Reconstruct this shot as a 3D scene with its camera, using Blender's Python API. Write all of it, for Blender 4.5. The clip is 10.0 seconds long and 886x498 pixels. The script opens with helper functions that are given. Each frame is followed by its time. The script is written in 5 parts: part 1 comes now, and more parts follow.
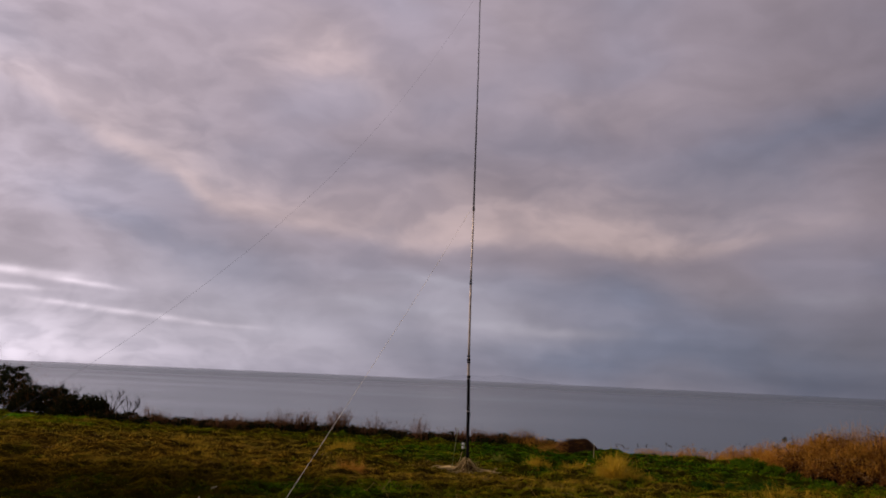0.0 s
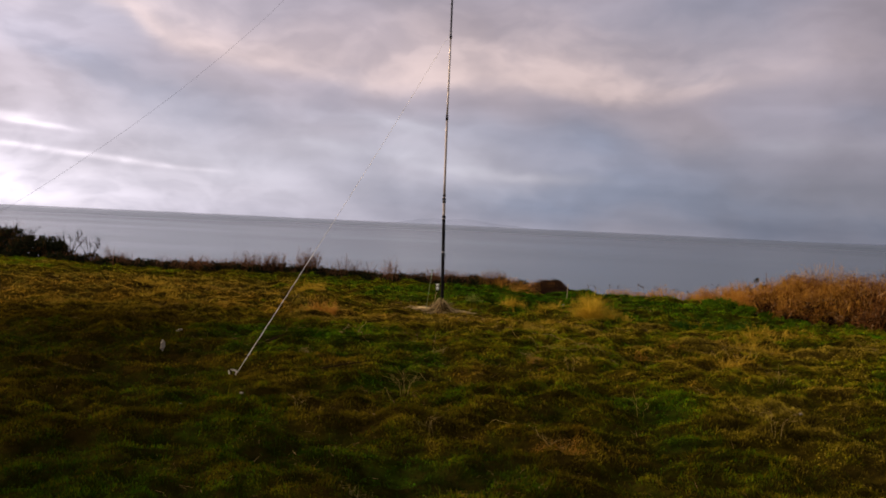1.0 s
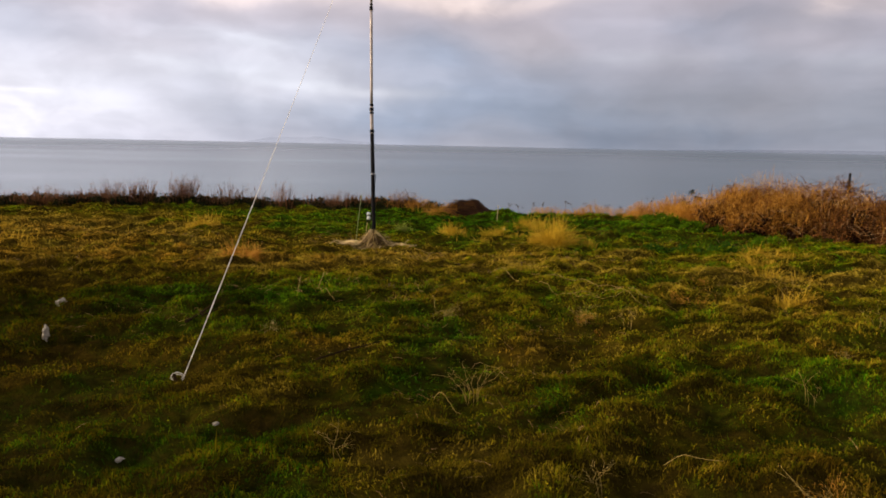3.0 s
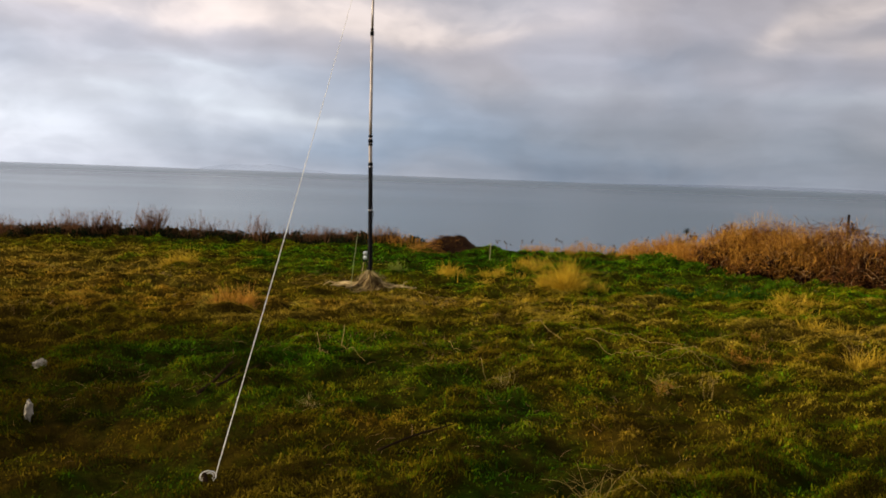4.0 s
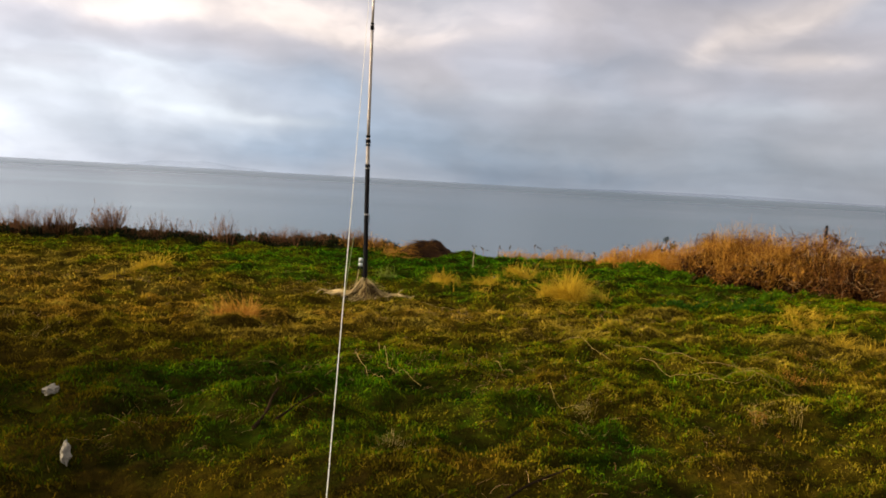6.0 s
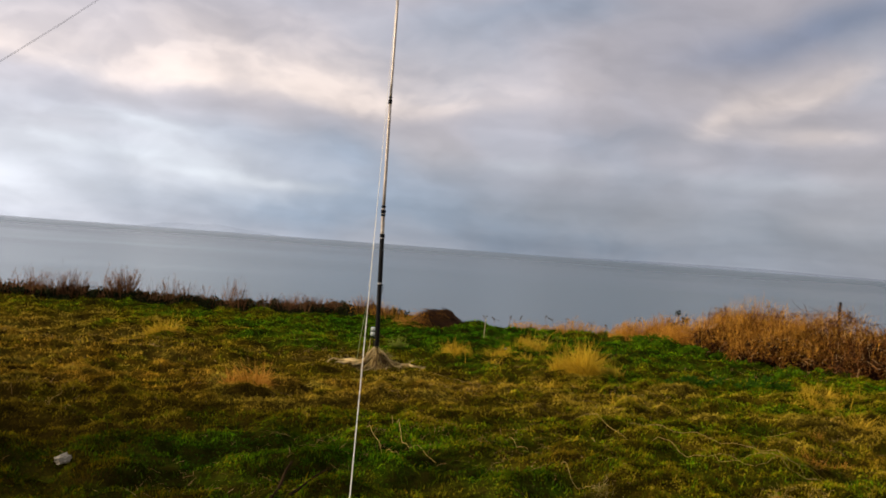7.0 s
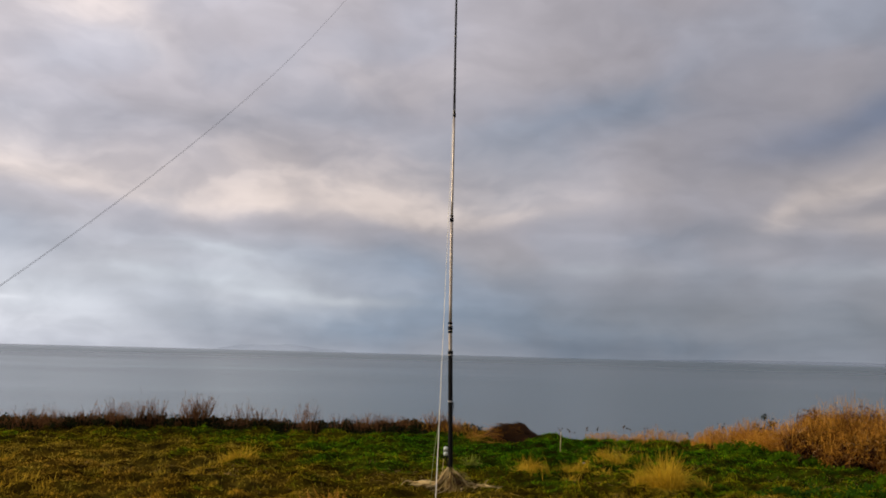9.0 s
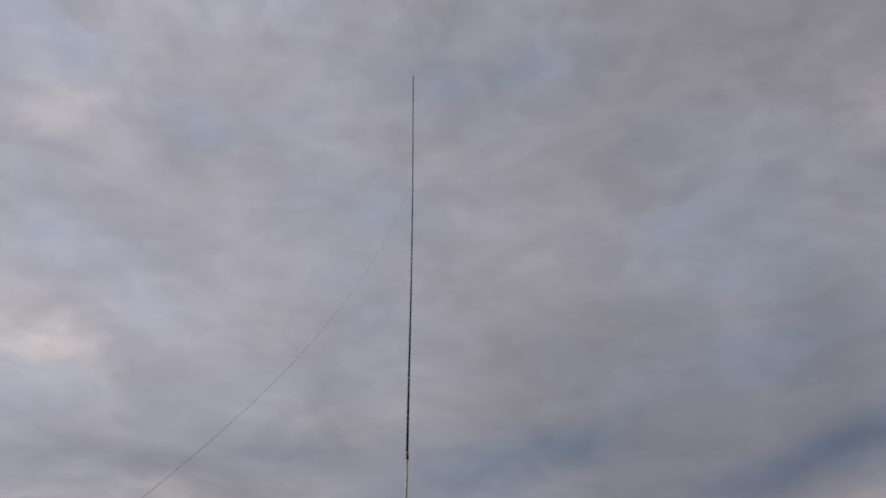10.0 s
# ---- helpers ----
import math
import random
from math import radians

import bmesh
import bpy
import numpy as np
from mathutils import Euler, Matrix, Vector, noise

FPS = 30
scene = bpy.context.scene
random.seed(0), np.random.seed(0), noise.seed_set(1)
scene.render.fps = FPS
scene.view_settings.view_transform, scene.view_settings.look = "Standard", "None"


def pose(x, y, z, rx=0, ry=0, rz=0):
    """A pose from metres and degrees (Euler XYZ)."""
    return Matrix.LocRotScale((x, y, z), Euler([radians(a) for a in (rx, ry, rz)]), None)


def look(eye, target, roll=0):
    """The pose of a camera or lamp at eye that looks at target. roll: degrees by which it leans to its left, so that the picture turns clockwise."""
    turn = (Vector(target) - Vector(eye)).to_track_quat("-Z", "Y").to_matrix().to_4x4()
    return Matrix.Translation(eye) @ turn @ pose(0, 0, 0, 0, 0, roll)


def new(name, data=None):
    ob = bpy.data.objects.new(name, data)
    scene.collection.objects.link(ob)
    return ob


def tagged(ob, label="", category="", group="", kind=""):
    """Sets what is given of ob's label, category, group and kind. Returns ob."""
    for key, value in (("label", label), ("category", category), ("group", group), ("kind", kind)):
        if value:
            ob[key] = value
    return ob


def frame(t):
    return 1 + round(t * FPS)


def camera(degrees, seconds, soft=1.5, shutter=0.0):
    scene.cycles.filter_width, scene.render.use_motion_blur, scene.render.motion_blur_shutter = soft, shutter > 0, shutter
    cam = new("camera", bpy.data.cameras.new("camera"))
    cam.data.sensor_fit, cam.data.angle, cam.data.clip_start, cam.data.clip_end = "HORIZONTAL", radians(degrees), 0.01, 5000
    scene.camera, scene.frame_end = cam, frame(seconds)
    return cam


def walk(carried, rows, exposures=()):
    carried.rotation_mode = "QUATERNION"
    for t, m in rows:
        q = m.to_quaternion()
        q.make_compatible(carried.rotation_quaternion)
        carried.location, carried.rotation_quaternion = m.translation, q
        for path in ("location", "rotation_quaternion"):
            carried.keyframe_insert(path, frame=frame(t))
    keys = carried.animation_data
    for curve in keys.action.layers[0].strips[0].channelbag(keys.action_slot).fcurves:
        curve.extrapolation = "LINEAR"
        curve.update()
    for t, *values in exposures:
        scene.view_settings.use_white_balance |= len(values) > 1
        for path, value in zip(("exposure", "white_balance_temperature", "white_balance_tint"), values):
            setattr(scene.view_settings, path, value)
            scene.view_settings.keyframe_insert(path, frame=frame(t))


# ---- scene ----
# ---------------------------------------------------------------- camera
cam = camera(58.8, 10.0, 1.8)
PATH = [
    (0, (-0.297, 0.752, 1.553), (-0.28, 2.726, 1.875), 2.6),
    (0.5, (-0.363, 0.988, 1.53), (-0.227, 2.981, 1.64), 2.4),
    (1, (-0.443, 1.562, 1.48), (-0.32, 3.557, 1.413), 2.7),
    (1.5, (-0.664, 2.147, 1.449), (-0.323, 4.117, 1.421), 1.6),
    (2, (-0.98, 2.763, 1.446), (-0.599, 4.723, 1.323), 3.0),
    (2.5, (-1.194, 3.385, 1.421), (-0.859, 5.352, 1.283), 1.7),
    (2.7, (-1.3, 3.66, 1.41), (-0.88, 5.594, 1.121), 2.6),
    (3.8, (-1.844, 4.894, 1.459), (-1.28, 6.807, 1.313), -0.6),
    (4, (-1.919, 5.06, 1.464), (-1.316, 6.959, 1.278), 2.1),
    (4.5, (-2.1, 5.454, 1.477), (-1.62, 7.393, 1.385), 1.3),
    (5, (-2.269, 5.684, 1.472), (-1.628, 7.569, 1.292), 3.8),
    (5.2, (-2.39, 5.697, 1.463), (-1.672, 7.556, 1.303), 3.4),
    (6.3, (-2.596, 5.878, 1.457), (-1.839, 7.72, 1.279), 3.3),
    (6.5, (-2.622, 5.878, 1.472), (-1.899, 7.736, 1.324), 3.4),
    (7, (-2.639, 5.847, 1.504), (-1.911, 7.71, 1.497), 4.3),
    (7.5, (-2.641, 5.83, 1.508), (-1.977, 7.717, 1.515), 1.8),
    (8, (-2.647, 5.811, 1.532), (-1.993, 7.7, 1.589), 0.5),
    (8.5, (-2.652, 5.76, 1.537), (-2.044, 7.663, 1.621), 1.1),
    (9, (-2.644, 5.811, 1.576), (-2.094, 7.716, 1.838), 1.5),
    (9.2, (-2.74, 5.87, 1.62), (-2.181, 7.744, 2.039), 1.37),
    (9.3, (-2.74, 5.87, 1.62), (-2.173, 7.711, 2.157), 0.82),
    (9.4, (-2.74, 5.87, 1.62), (-2.159, 7.66, 2.298), -0.24),
    (9.5, (-2.74, 5.87, 1.62), (-2.175, 7.616, 2.416), -0.58),
    (9.7, (-2.74, 5.87, 1.62), (-2.188, 7.522, 2.603), -0.29),
    (10, (-2.74, 5.87, 1.62), (-2.164, 7.467, 2.677), 0.33),
]
EXPOSURES = [
    (0.0, -0.92, 6700, 28),
    (0.5, -0.5, 6700, 25),
    (1.0, -0.34, 6700, 23),
    (1.5, -0.13, 6650, 21),
    (2.0, 0.33, 6650, 19),
    (2.7, 0.25, 6650, 18),
    (4.0, 0.12, 6500, 10),
    (4.5, 0.10, 6520, 10),
    (5.2, 0.33, 6600, 10),
    (6.4, 0.4, 6600, 8),
    (7.0, 0.17, 6600, 10),
    (8.0, -0.05, 6500, 8),
    (9.0, -0.24, 6550, 10),
    (9.3, -0.50, 6380, 10),
    (9.5, -0.68, 6260, 9),
    (10.0, -0.76, 6240, 9),
]
walk(cam, [(t, look(eye, target, roll)) for t, eye, target, roll in PATH], EXPOSURES)

# ---------------------------------------------------------------- world and sun
SUN_AZ, SUN_EL = -84.0, 17.0   # degrees from +y towards +x, and above the horizon


class Nodes:
    """Short hand for building a node tree."""

    def __init__(self, tree):
        self.tree = tree
        tree.nodes.clear()

    def add(self, kind, inputs=None, **props):
        n = self.tree.nodes.new(kind)
        for key, value in props.items():
            if key == "operation":
                n.operation = value
            elif key == "blend_type":
                n.blend_type = value
            elif key == "data_type":
                n.data_type = value
            elif key == "vector_type":
                n.vector_type = value
            elif key == "noise_dimensions":
                n.noise_dimensions = value
            elif key == "feature":
                n.feature = value
        for key, value in (inputs or {}).items():
            self.put(n.inputs[key], value)
        return n

    def put(self, socket, value):
        if isinstance(value, bpy.types.NodeSocket):
            self.tree.links.new(value, socket)
        else:
            socket.default_value = value

    def math(self, op, a, b=0.0, c=0.0, clamp=False):
        n = self.add("ShaderNodeMath", {0: a, 1: b, 2: c}, operation=op)
        n.use_clamp = clamp
        return n.outputs[0]

    def vmath(self, op, a, b=(0, 0, 0)):
        n = self.add("ShaderNodeVectorMath", {0: a, 1: b}, operation=op)
        return n.outputs["Value"] if op in ("DOT_PRODUCT", "LENGTH") else n.outputs["Vector"]

    def mix(self, fac, a, b, how="MIX"):
        n = self.add("ShaderNodeMix", data_type="RGBA", blend_type=how)
        self.put(n.inputs[0], fac)
        self.put(n.inputs[6], a)
        self.put(n.inputs[7], b)
        return n.outputs[2]

    def noise(self, vector, scale, detail=3.0, rough=0.55, distortion=0.0):
        return self.add("ShaderNodeTexNoise", {"Vector": vector, "Scale": scale, "Detail": detail, "Roughness": rough, "Distortion": distortion})

    def steps(self, value, lo, hi, out_lo=0.0, out_hi=1.0):
        n = self.add("ShaderNodeMapRange", {"Value": value, "From Min": lo, "From Max": hi, "To Min": out_lo, "To Max": out_hi})
        n.interpolation_type = "SMOOTHSTEP"
        return n.outputs[0]

    def blob(self, vector, x, y, rx, ry, turn=0.0, strength=1.0):
        """A soft ellipse, brightest at (x, y)."""
        m = self.add("ShaderNodeMapping", {"Vector": vector, "Location": (x, y, 0), "Rotation": (0, 0, radians(turn)), "Scale": (rx, ry, 1e6)})
        m.vector_type = "TEXTURE"
        d = self.vmath("DOT_PRODUCT", m.outputs[0], m.outputs[0])
        return self.math("MULTIPLY", self.math("EXPONENT", self.math("MULTIPLY", d, -1.0)), strength)

    def along(self, value, lo, hi, stops, top):
        """A smooth curve through (at, value) stops, for value between lo and hi."""
        ramp = self.add("ShaderNodeValToRGB", {"Fac": self.math("DIVIDE", self.math("SUBTRACT", value, lo), hi - lo)})
        ramp.color_ramp.interpolation = "B_SPLINE"
        knots = ramp.color_ramp.elements
        while len(knots) < len(stops):
            knots.new(0.5)
        for knot, (at, v) in zip(knots, stops):
            knot.position = (at - lo) / (hi - lo)
            knot.color = (v / top, v / top, v / top, 1)
        return self.math("MULTIPLY", ramp.outputs[0], top)

    def total(self, values):
        out = values[0]
        for v in values[1:]:
            out = self.math("ADD", out, v)
        return out


def build_world():
    world = bpy.data.worlds.new("world")
    scene.world = world
    world.use_nodes = True
    n = Nodes(world.node_tree)
    way = n.add("ShaderNodeTexCoord").outputs["Generated"]
    sep = n.add("ShaderNodeSeparateXYZ", {0: way})
    x, y, z = sep.outputs
    az = n.math("MULTIPLY", n.math("ARCTAN2", x, y), 57.2958)
    el = n.math("MULTIPLY", n.math("ARCSINE", z), 57.2958)
    # the cloud deck, seen in perspective
    lift = n.math("ADD", n.math("MAXIMUM", z, 0.0), 0.13)
    deck = n.add("ShaderNodeCombineXYZ", {0: n.math("DIVIDE", x, lift), 1: n.math("DIVIDE", y, lift), 2: 0.0}).outputs[0]
    angles = n.add("ShaderNodeCombineXYZ", {0: az, 1: el, 2: 0.0}).outputs[0]
    ripple = n.noise(n.vmath("MULTIPLY", angles, (0.10, 0.17, 0)), 1.0, 5.0, 0.51)
    shift = n.vmath("MULTIPLY", n.vmath("SUBTRACT", ripple.outputs["Color"], (0.5, 0.5, 0.5)), (8.0, 4.2, 0.0))
    at = n.vmath("ADD", angles, shift)
    wisps = n.noise(n.vmath("MULTIPLY", at, (0.09, 0.22, 0)), 1.0, 4.0, 0.48, 0.0).outputs["Fac"]
    broad = n.noise(deck, 0.9, 3.0, 0.5, 0.2).outputs["Fac"]
    by = n.vmath("ADD", angles, n.vmath("MULTIPLY", shift, (0.5, 0.42, 0)))
    # the long lit underside of the deck: a wavy lower rim, fading upwards
    by_az, by_el, _ = n.add("ShaderNodeSeparateXYZ", {0: by}).outputs
    rim = n.along(by_az, -40.0, 60.0, ((-40, 20.0), (-27, 15.6), (-19.4, 12.2), (-15.5, 9.8), (-9, 9.8), (-2, 8.3), (2.4, 9.2), (7.5, 9.9), (11.5, 8.8), (15.5, 8.3), (20, 8.7), (26, 9.6), (34, 11.0)), 20.0)
    lit = n.along(by_az, -40.0, 60.0, ((-40, 0.3), (-27, 0.55), (-19.4, 0.85), (-15.5, 0.80), (-9, 0.5), (-2, 0.68), (2.4, 1.0), (6, 0.84), (10.5, 1.0), (14, 1.0), (19, 0.80), (26, 0.48), (34, 0.10)), 1.0)
    above = n.math("SUBTRACT", by_el, rim)
    band = n.math("MULTIPLY", n.steps(above, -0.6, 1.3), n.math("EXPONENT", n.math("MULTIPLY", n.math("MAXIMUM", n.math("SUBTRACT", above, 1.2), 0.0), -0.30)))
    band = n.math("MULTIPLY", band, n.math("MULTIPLY", lit, 0.92))
    bright = n.total([
        band,
        n.blob(by, 2.4, 10.4, 2.0, 0.8, 10, 0.12),
        n.blob(at, 5.0, 11.5, 14.0, 3.0, 0, 0.16),
        n.blob(by, 40.8, 10.4, 3.6, 1.2, 32, 0.48),
        n.blob(by, 46.0, 12.3, 4.4, 1.1, 20, 0.56),
        n.blob(by, 46.4, 9.1, 4.2, 0.8, 0, 0.50),
        n.blob(at, 44.0, 10.8, 5.0, 1.8, 15, 0.20),
        n.blob(by, -12.5, 21.2, 5.0, 2.0, 18, 0.30),
        n.blob(by, -6.2, 21.6, 4.6, 2.2, -28, 0.32),
        n.blob(at, -11.0, 24.0, 6.0, 3.0, -10, 0.22),
        n.blob(at, -13.4, 37.0, 6.0, 4.0, 0, 0.26),
        n.blob(at, 45.6, 37.5, 5.0, 5.0, 0, 0.20),
        n.blob(at, 56.0, 36.0, 5.0, 7.0, 0, 0.26),
        n.blob(at, 12.0, 19.6, 8.0, 1.6, 0, 0.20),
    ])
    pale = n.total([
        n.blob(at, -8.0, 4.6, 13.0, 3.4, 0, 0.40),
        n.blob(by, 8.0, 3.7, 6.5, 0.35, -3, 0.42),
        n.blob(by, -2.3, 4.9, 5.0, 0.45, -3, 0.28),
        n.blob(by, 0.5, 6.8, 6.0, 0.50, -3, 0.22),
        n.blob(at, 5.0, 5.0, 8.0, 2.5, 0, 0.28),
        n.blob(by, 28.0, 6.0, 5.0, 0.5, 0, 0.25),
        n.blob(by, 45.0, 5.6, 5.0, 0.6, 0, 0.3),
    ])
    thin = n.vmath("ADD", angles, n.vmath("MULTIPLY", shift, (0.22, 0.13, 0)))
    streaks = n.total([
        n.blob(thin, -28.0, 5.6, 3.0, 0.24, -2, 0.85),
        n.blob(thin, -24.4, 5.15, 2.4, 0.17, -4, 0.75),
        n.blob(thin, -29.0, 4.6, 3.0, 0.16, 0, 0.45),
        n.blob(thin, -24.8, 3.75, 2.3, 0.17, -4, 0.55),
        n.blob(thin, -20.4, 3.35, 3.0, 0.20, -3, 0.65),
        n.blob(thin, -16.0, 3.0, 3.0, 0.16, -2, 0.35),
        n.blob(angles, -50.0, 0.0, 25.0, 3.6, 0, 1.9),
        n.blob(angles, -55.0, 14.0, 26.0, 12.0, 0, 0.8),
    ])
    slate = n.total([
        n.blob(by, 14.6, 6.2, 3.4, 1.5, -10, 0.38),
        n.blob(at, 10.0, 6.4, 6.0, 1.4, -6, 0.25),
        n.blob(at, 27.0, 1.2, 20.0, 2.8, 0, 0.62),
        n.blob(at, 12.0, 2.2, 9.0, 1.6, 0, 0.4),
        n.blob(at, 34.0, 8.0, 9.0, 1.6, 4, 0.30),
        n.blob(at, -19.0, 8.3, 9.0, 1.9, -18, 0.5),
        n.blob(at, 24.0, 16.5, 11.0, 2.6, 8, 0.32),
        n.blob(at, 31.0, 18.6, 7.0, 1.6, 12, 0.30),
        n.blob(at, 49.0, 24.0, 8.0, 3.0, 10, 0.30),
        n.blob(at, 0.0, 16.0, 6.0, 1.8, 6, 0.22),
        n.blob(at, 22.0, 45.0, 10.0, 4.0, 0, 0.22),
    ])
    # cottony billows break up the soft masses
    puff = n.noise(n.vmath("MULTIPLY", at, (0.13, 0.27, 0)), 1.0, 3.0, 0.45).outputs["Fac"]
    cotton = n.noise(n.vmath("MULTIPLY", at, (0.34, 0.68, 0)), 1.0, 3.0, 0.46).outputs["Fac"]
    strata = n.noise(n.vmath("MULTIPLY", angles, (0.035, 0.50, 0)), 1.0, 2.5, 0.45).outputs["Fac"]
    grey = n.mix(n.steps(broad, 0.3, 0.72), (0.455, 0.442, 0.505, 1), (0.575, 0.55, 0.615, 1))
    hue = n.noise(n.vmath("MULTIPLY", at, (0.055, 0.11, 0)), 1.0, 2.0, 0.5).outputs["Fac"]
    grey = n.mix(n.steps(hue, 0.34, 0.66, 0.0, 0.5), grey, n.mix(n.steps(broad, 0.3, 0.72), (0.47, 0.425, 0.44, 1), (0.58, 0.53, 0.54, 1)))
    grey = n.mix(n.steps(hue, 0.50, 0.30, 0.0, 0.5), grey, n.mix(n.steps(broad, 0.3, 0.72), (0.41, 0.455, 0.55, 1), (0.52, 0.56, 0.66, 1)))
    low = n.steps(el, 10.0, 0.0)
    grey = n.mix(n.math("MULTIPLY", low, 0.55), grey, (0.47, 0.54, 0.65, 1))
    light = n.steps(n.math("MULTIPLY", n.math("MULTIPLY", bright, n.steps(wisps, 0.28, 0.62, 0.86, 1.12)), n.math("MULTIPLY", n.steps(puff, 0.30, 0.70, 0.84, 1.14), n.steps(cotton, 0.32, 0.68, 0.88, 1.11))), 0.0, 1.14)
    dark = n.math("MULTIPLY", slate, n.steps(wisps, 0.75, 0.3, 0.4, 1.1), clamp=True)
    cloud = n.mix(dark, grey, (0.215, 0.315, 0.455, 1))
    veil = n.total([n.blob(at, 19.0, 4.0, 8.0, 2.0, 0, 0.55), n.blob(at, 12.0, 2.4, 6.0, 1.4, 0, 0.35), n.blob(by, 6.0, 6.2, 7.0, 1.6, -6, 0.34)])
    cloud = n.mix(n.math("MULTIPLY", veil, 1.0, clamp=True), cloud, (0.37, 0.465, 0.62, 1))
    cloud = n.mix(n.math("MULTIPLY", n.math("MULTIPLY", pale, n.steps(wisps, 0.28, 0.62, 0.6, 1.2)), n.steps(puff, 0.3, 0.66, 0.7, 1.3), clamp=True), cloud, (0.70, 0.75, 0.83, 1))
    cloud = n.mix(light, cloud, (0.92, 0.80, 0.755, 1))
    gap = n.total([n.blob(by, 47.5, 16.0, 6.5, 1.3, 14, 0.62), n.blob(by, 40.0, 14.5, 5.0, 1.4, 12, 0.24), n.blob(at, 38.0, 15.0, 7.0, 2.2, 10, 0.16)])
    cloud = n.mix(n.math("MULTIPLY", gap, 1.0, clamp=True), cloud, (0.19, 0.255, 0.40, 1))
    cloud = n.mix(1.0, cloud, n.mix(n.math("MULTIPLY", streaks, n.steps(cotton, 0.3, 0.68, 0.55, 1.05), clamp=True), (0, 0, 0, 1), (0.75, 0.74, 0.75, 1)), "ADD")
    curl = n.noise(n.vmath("MULTIPLY", angles, (0.085, 0.145, 0)), 1.0, 4.0, 0.48, 0.3).outputs["Fac"]
    shade = n.math("MULTIPLY", n.steps(curl, 0.3, 0.7, 0.93, 1.07), n.steps(az, -45.0, 55.0, 1.32, 0.79))
    shade = n.math("MULTIPLY", shade, n.math("MULTIPLY", n.steps(puff, 0.28, 0.72, 0.94, 1.06), n.steps(cotton, 0.30, 0.70, 0.965, 1.035)))
    low_right = n.math("MULTIPLY", n.steps(el, 9.0, 1.0), n.steps(az, 4.0, 26.0))
    banks = n.math("MULTIPLY", n.math("SUBTRACT", strata, 0.5), n.steps(el, 16.0, 6.0, 0.0, 0.30))
    shade = n.math("MULTIPLY", shade, n.math("SUBTRACT", n.math("ADD", banks, 1.0), n.math("MULTIPLY", low_right, 0.21)))
    cloud = n.mix(1.0, cloud, n.add("ShaderNodeCombineXYZ", {0: shade, 1: shade, 2: shade}).outputs[0], "MULTIPLY")
    # an overcast deck brightens towards the zenith
    rise = n.math("MULTIPLY", n.steps(el, 13.0, 26.0, 0.97, 1.19), n.steps(el, 42.0, 75.0, 1.0, 1.05))
    cloud = n.mix(1.0, cloud, n.add("ShaderNodeCombineXYZ", {0: rise, 1: rise, 2: rise}).outputs[0], "MULTIPLY")
    sky = n.add("ShaderNodeTexSky")
    sky.sky_type = "NISHITA"
    sky.sun_disc = False
    sky.sun_elevation, sky.sun_rotation = radians(SUN_EL), radians(SUN_AZ)
    blue = n.add("ShaderNodeBackground", {"Color": sky.outputs[0], "Strength": 0.08}).outputs[0]
    deck_light = n.add("ShaderNodeBackground", {"Color": cloud, "Strength": 1.0}).outputs[0]
    both = n.add("ShaderNodeMixShader", {0: 0.93, 1: blue, 2: deck_light}).outputs[0]
    n.add("ShaderNodeOutputWorld", {0: both})


build_world()
sun_data = bpy.data.lights.new("sun", "SUN")
sun_data.energy, sun_data.angle, sun_data.color = 4.0, radians(8), (1.0, 0.83, 0.60)
sun = new("sun", sun_data)
sun.matrix_world = look((0, 0, 0), (-math.sin(radians(SUN_AZ)) * math.cos(radians(SUN_EL)), -math.cos(radians(SUN_AZ)) * math.cos(radians(SUN_EL)), -math.sin(radians(SUN_EL))))


# ---------------------------------------------------------------- materials
def material(name):
    m = bpy.data.materials.new(name)
    m.use_nodes = True
    return m, Nodes(m.node_tree)


def finish(n, shader):
    n.add("ShaderNodeOutputMaterial", {"Surface": shader})


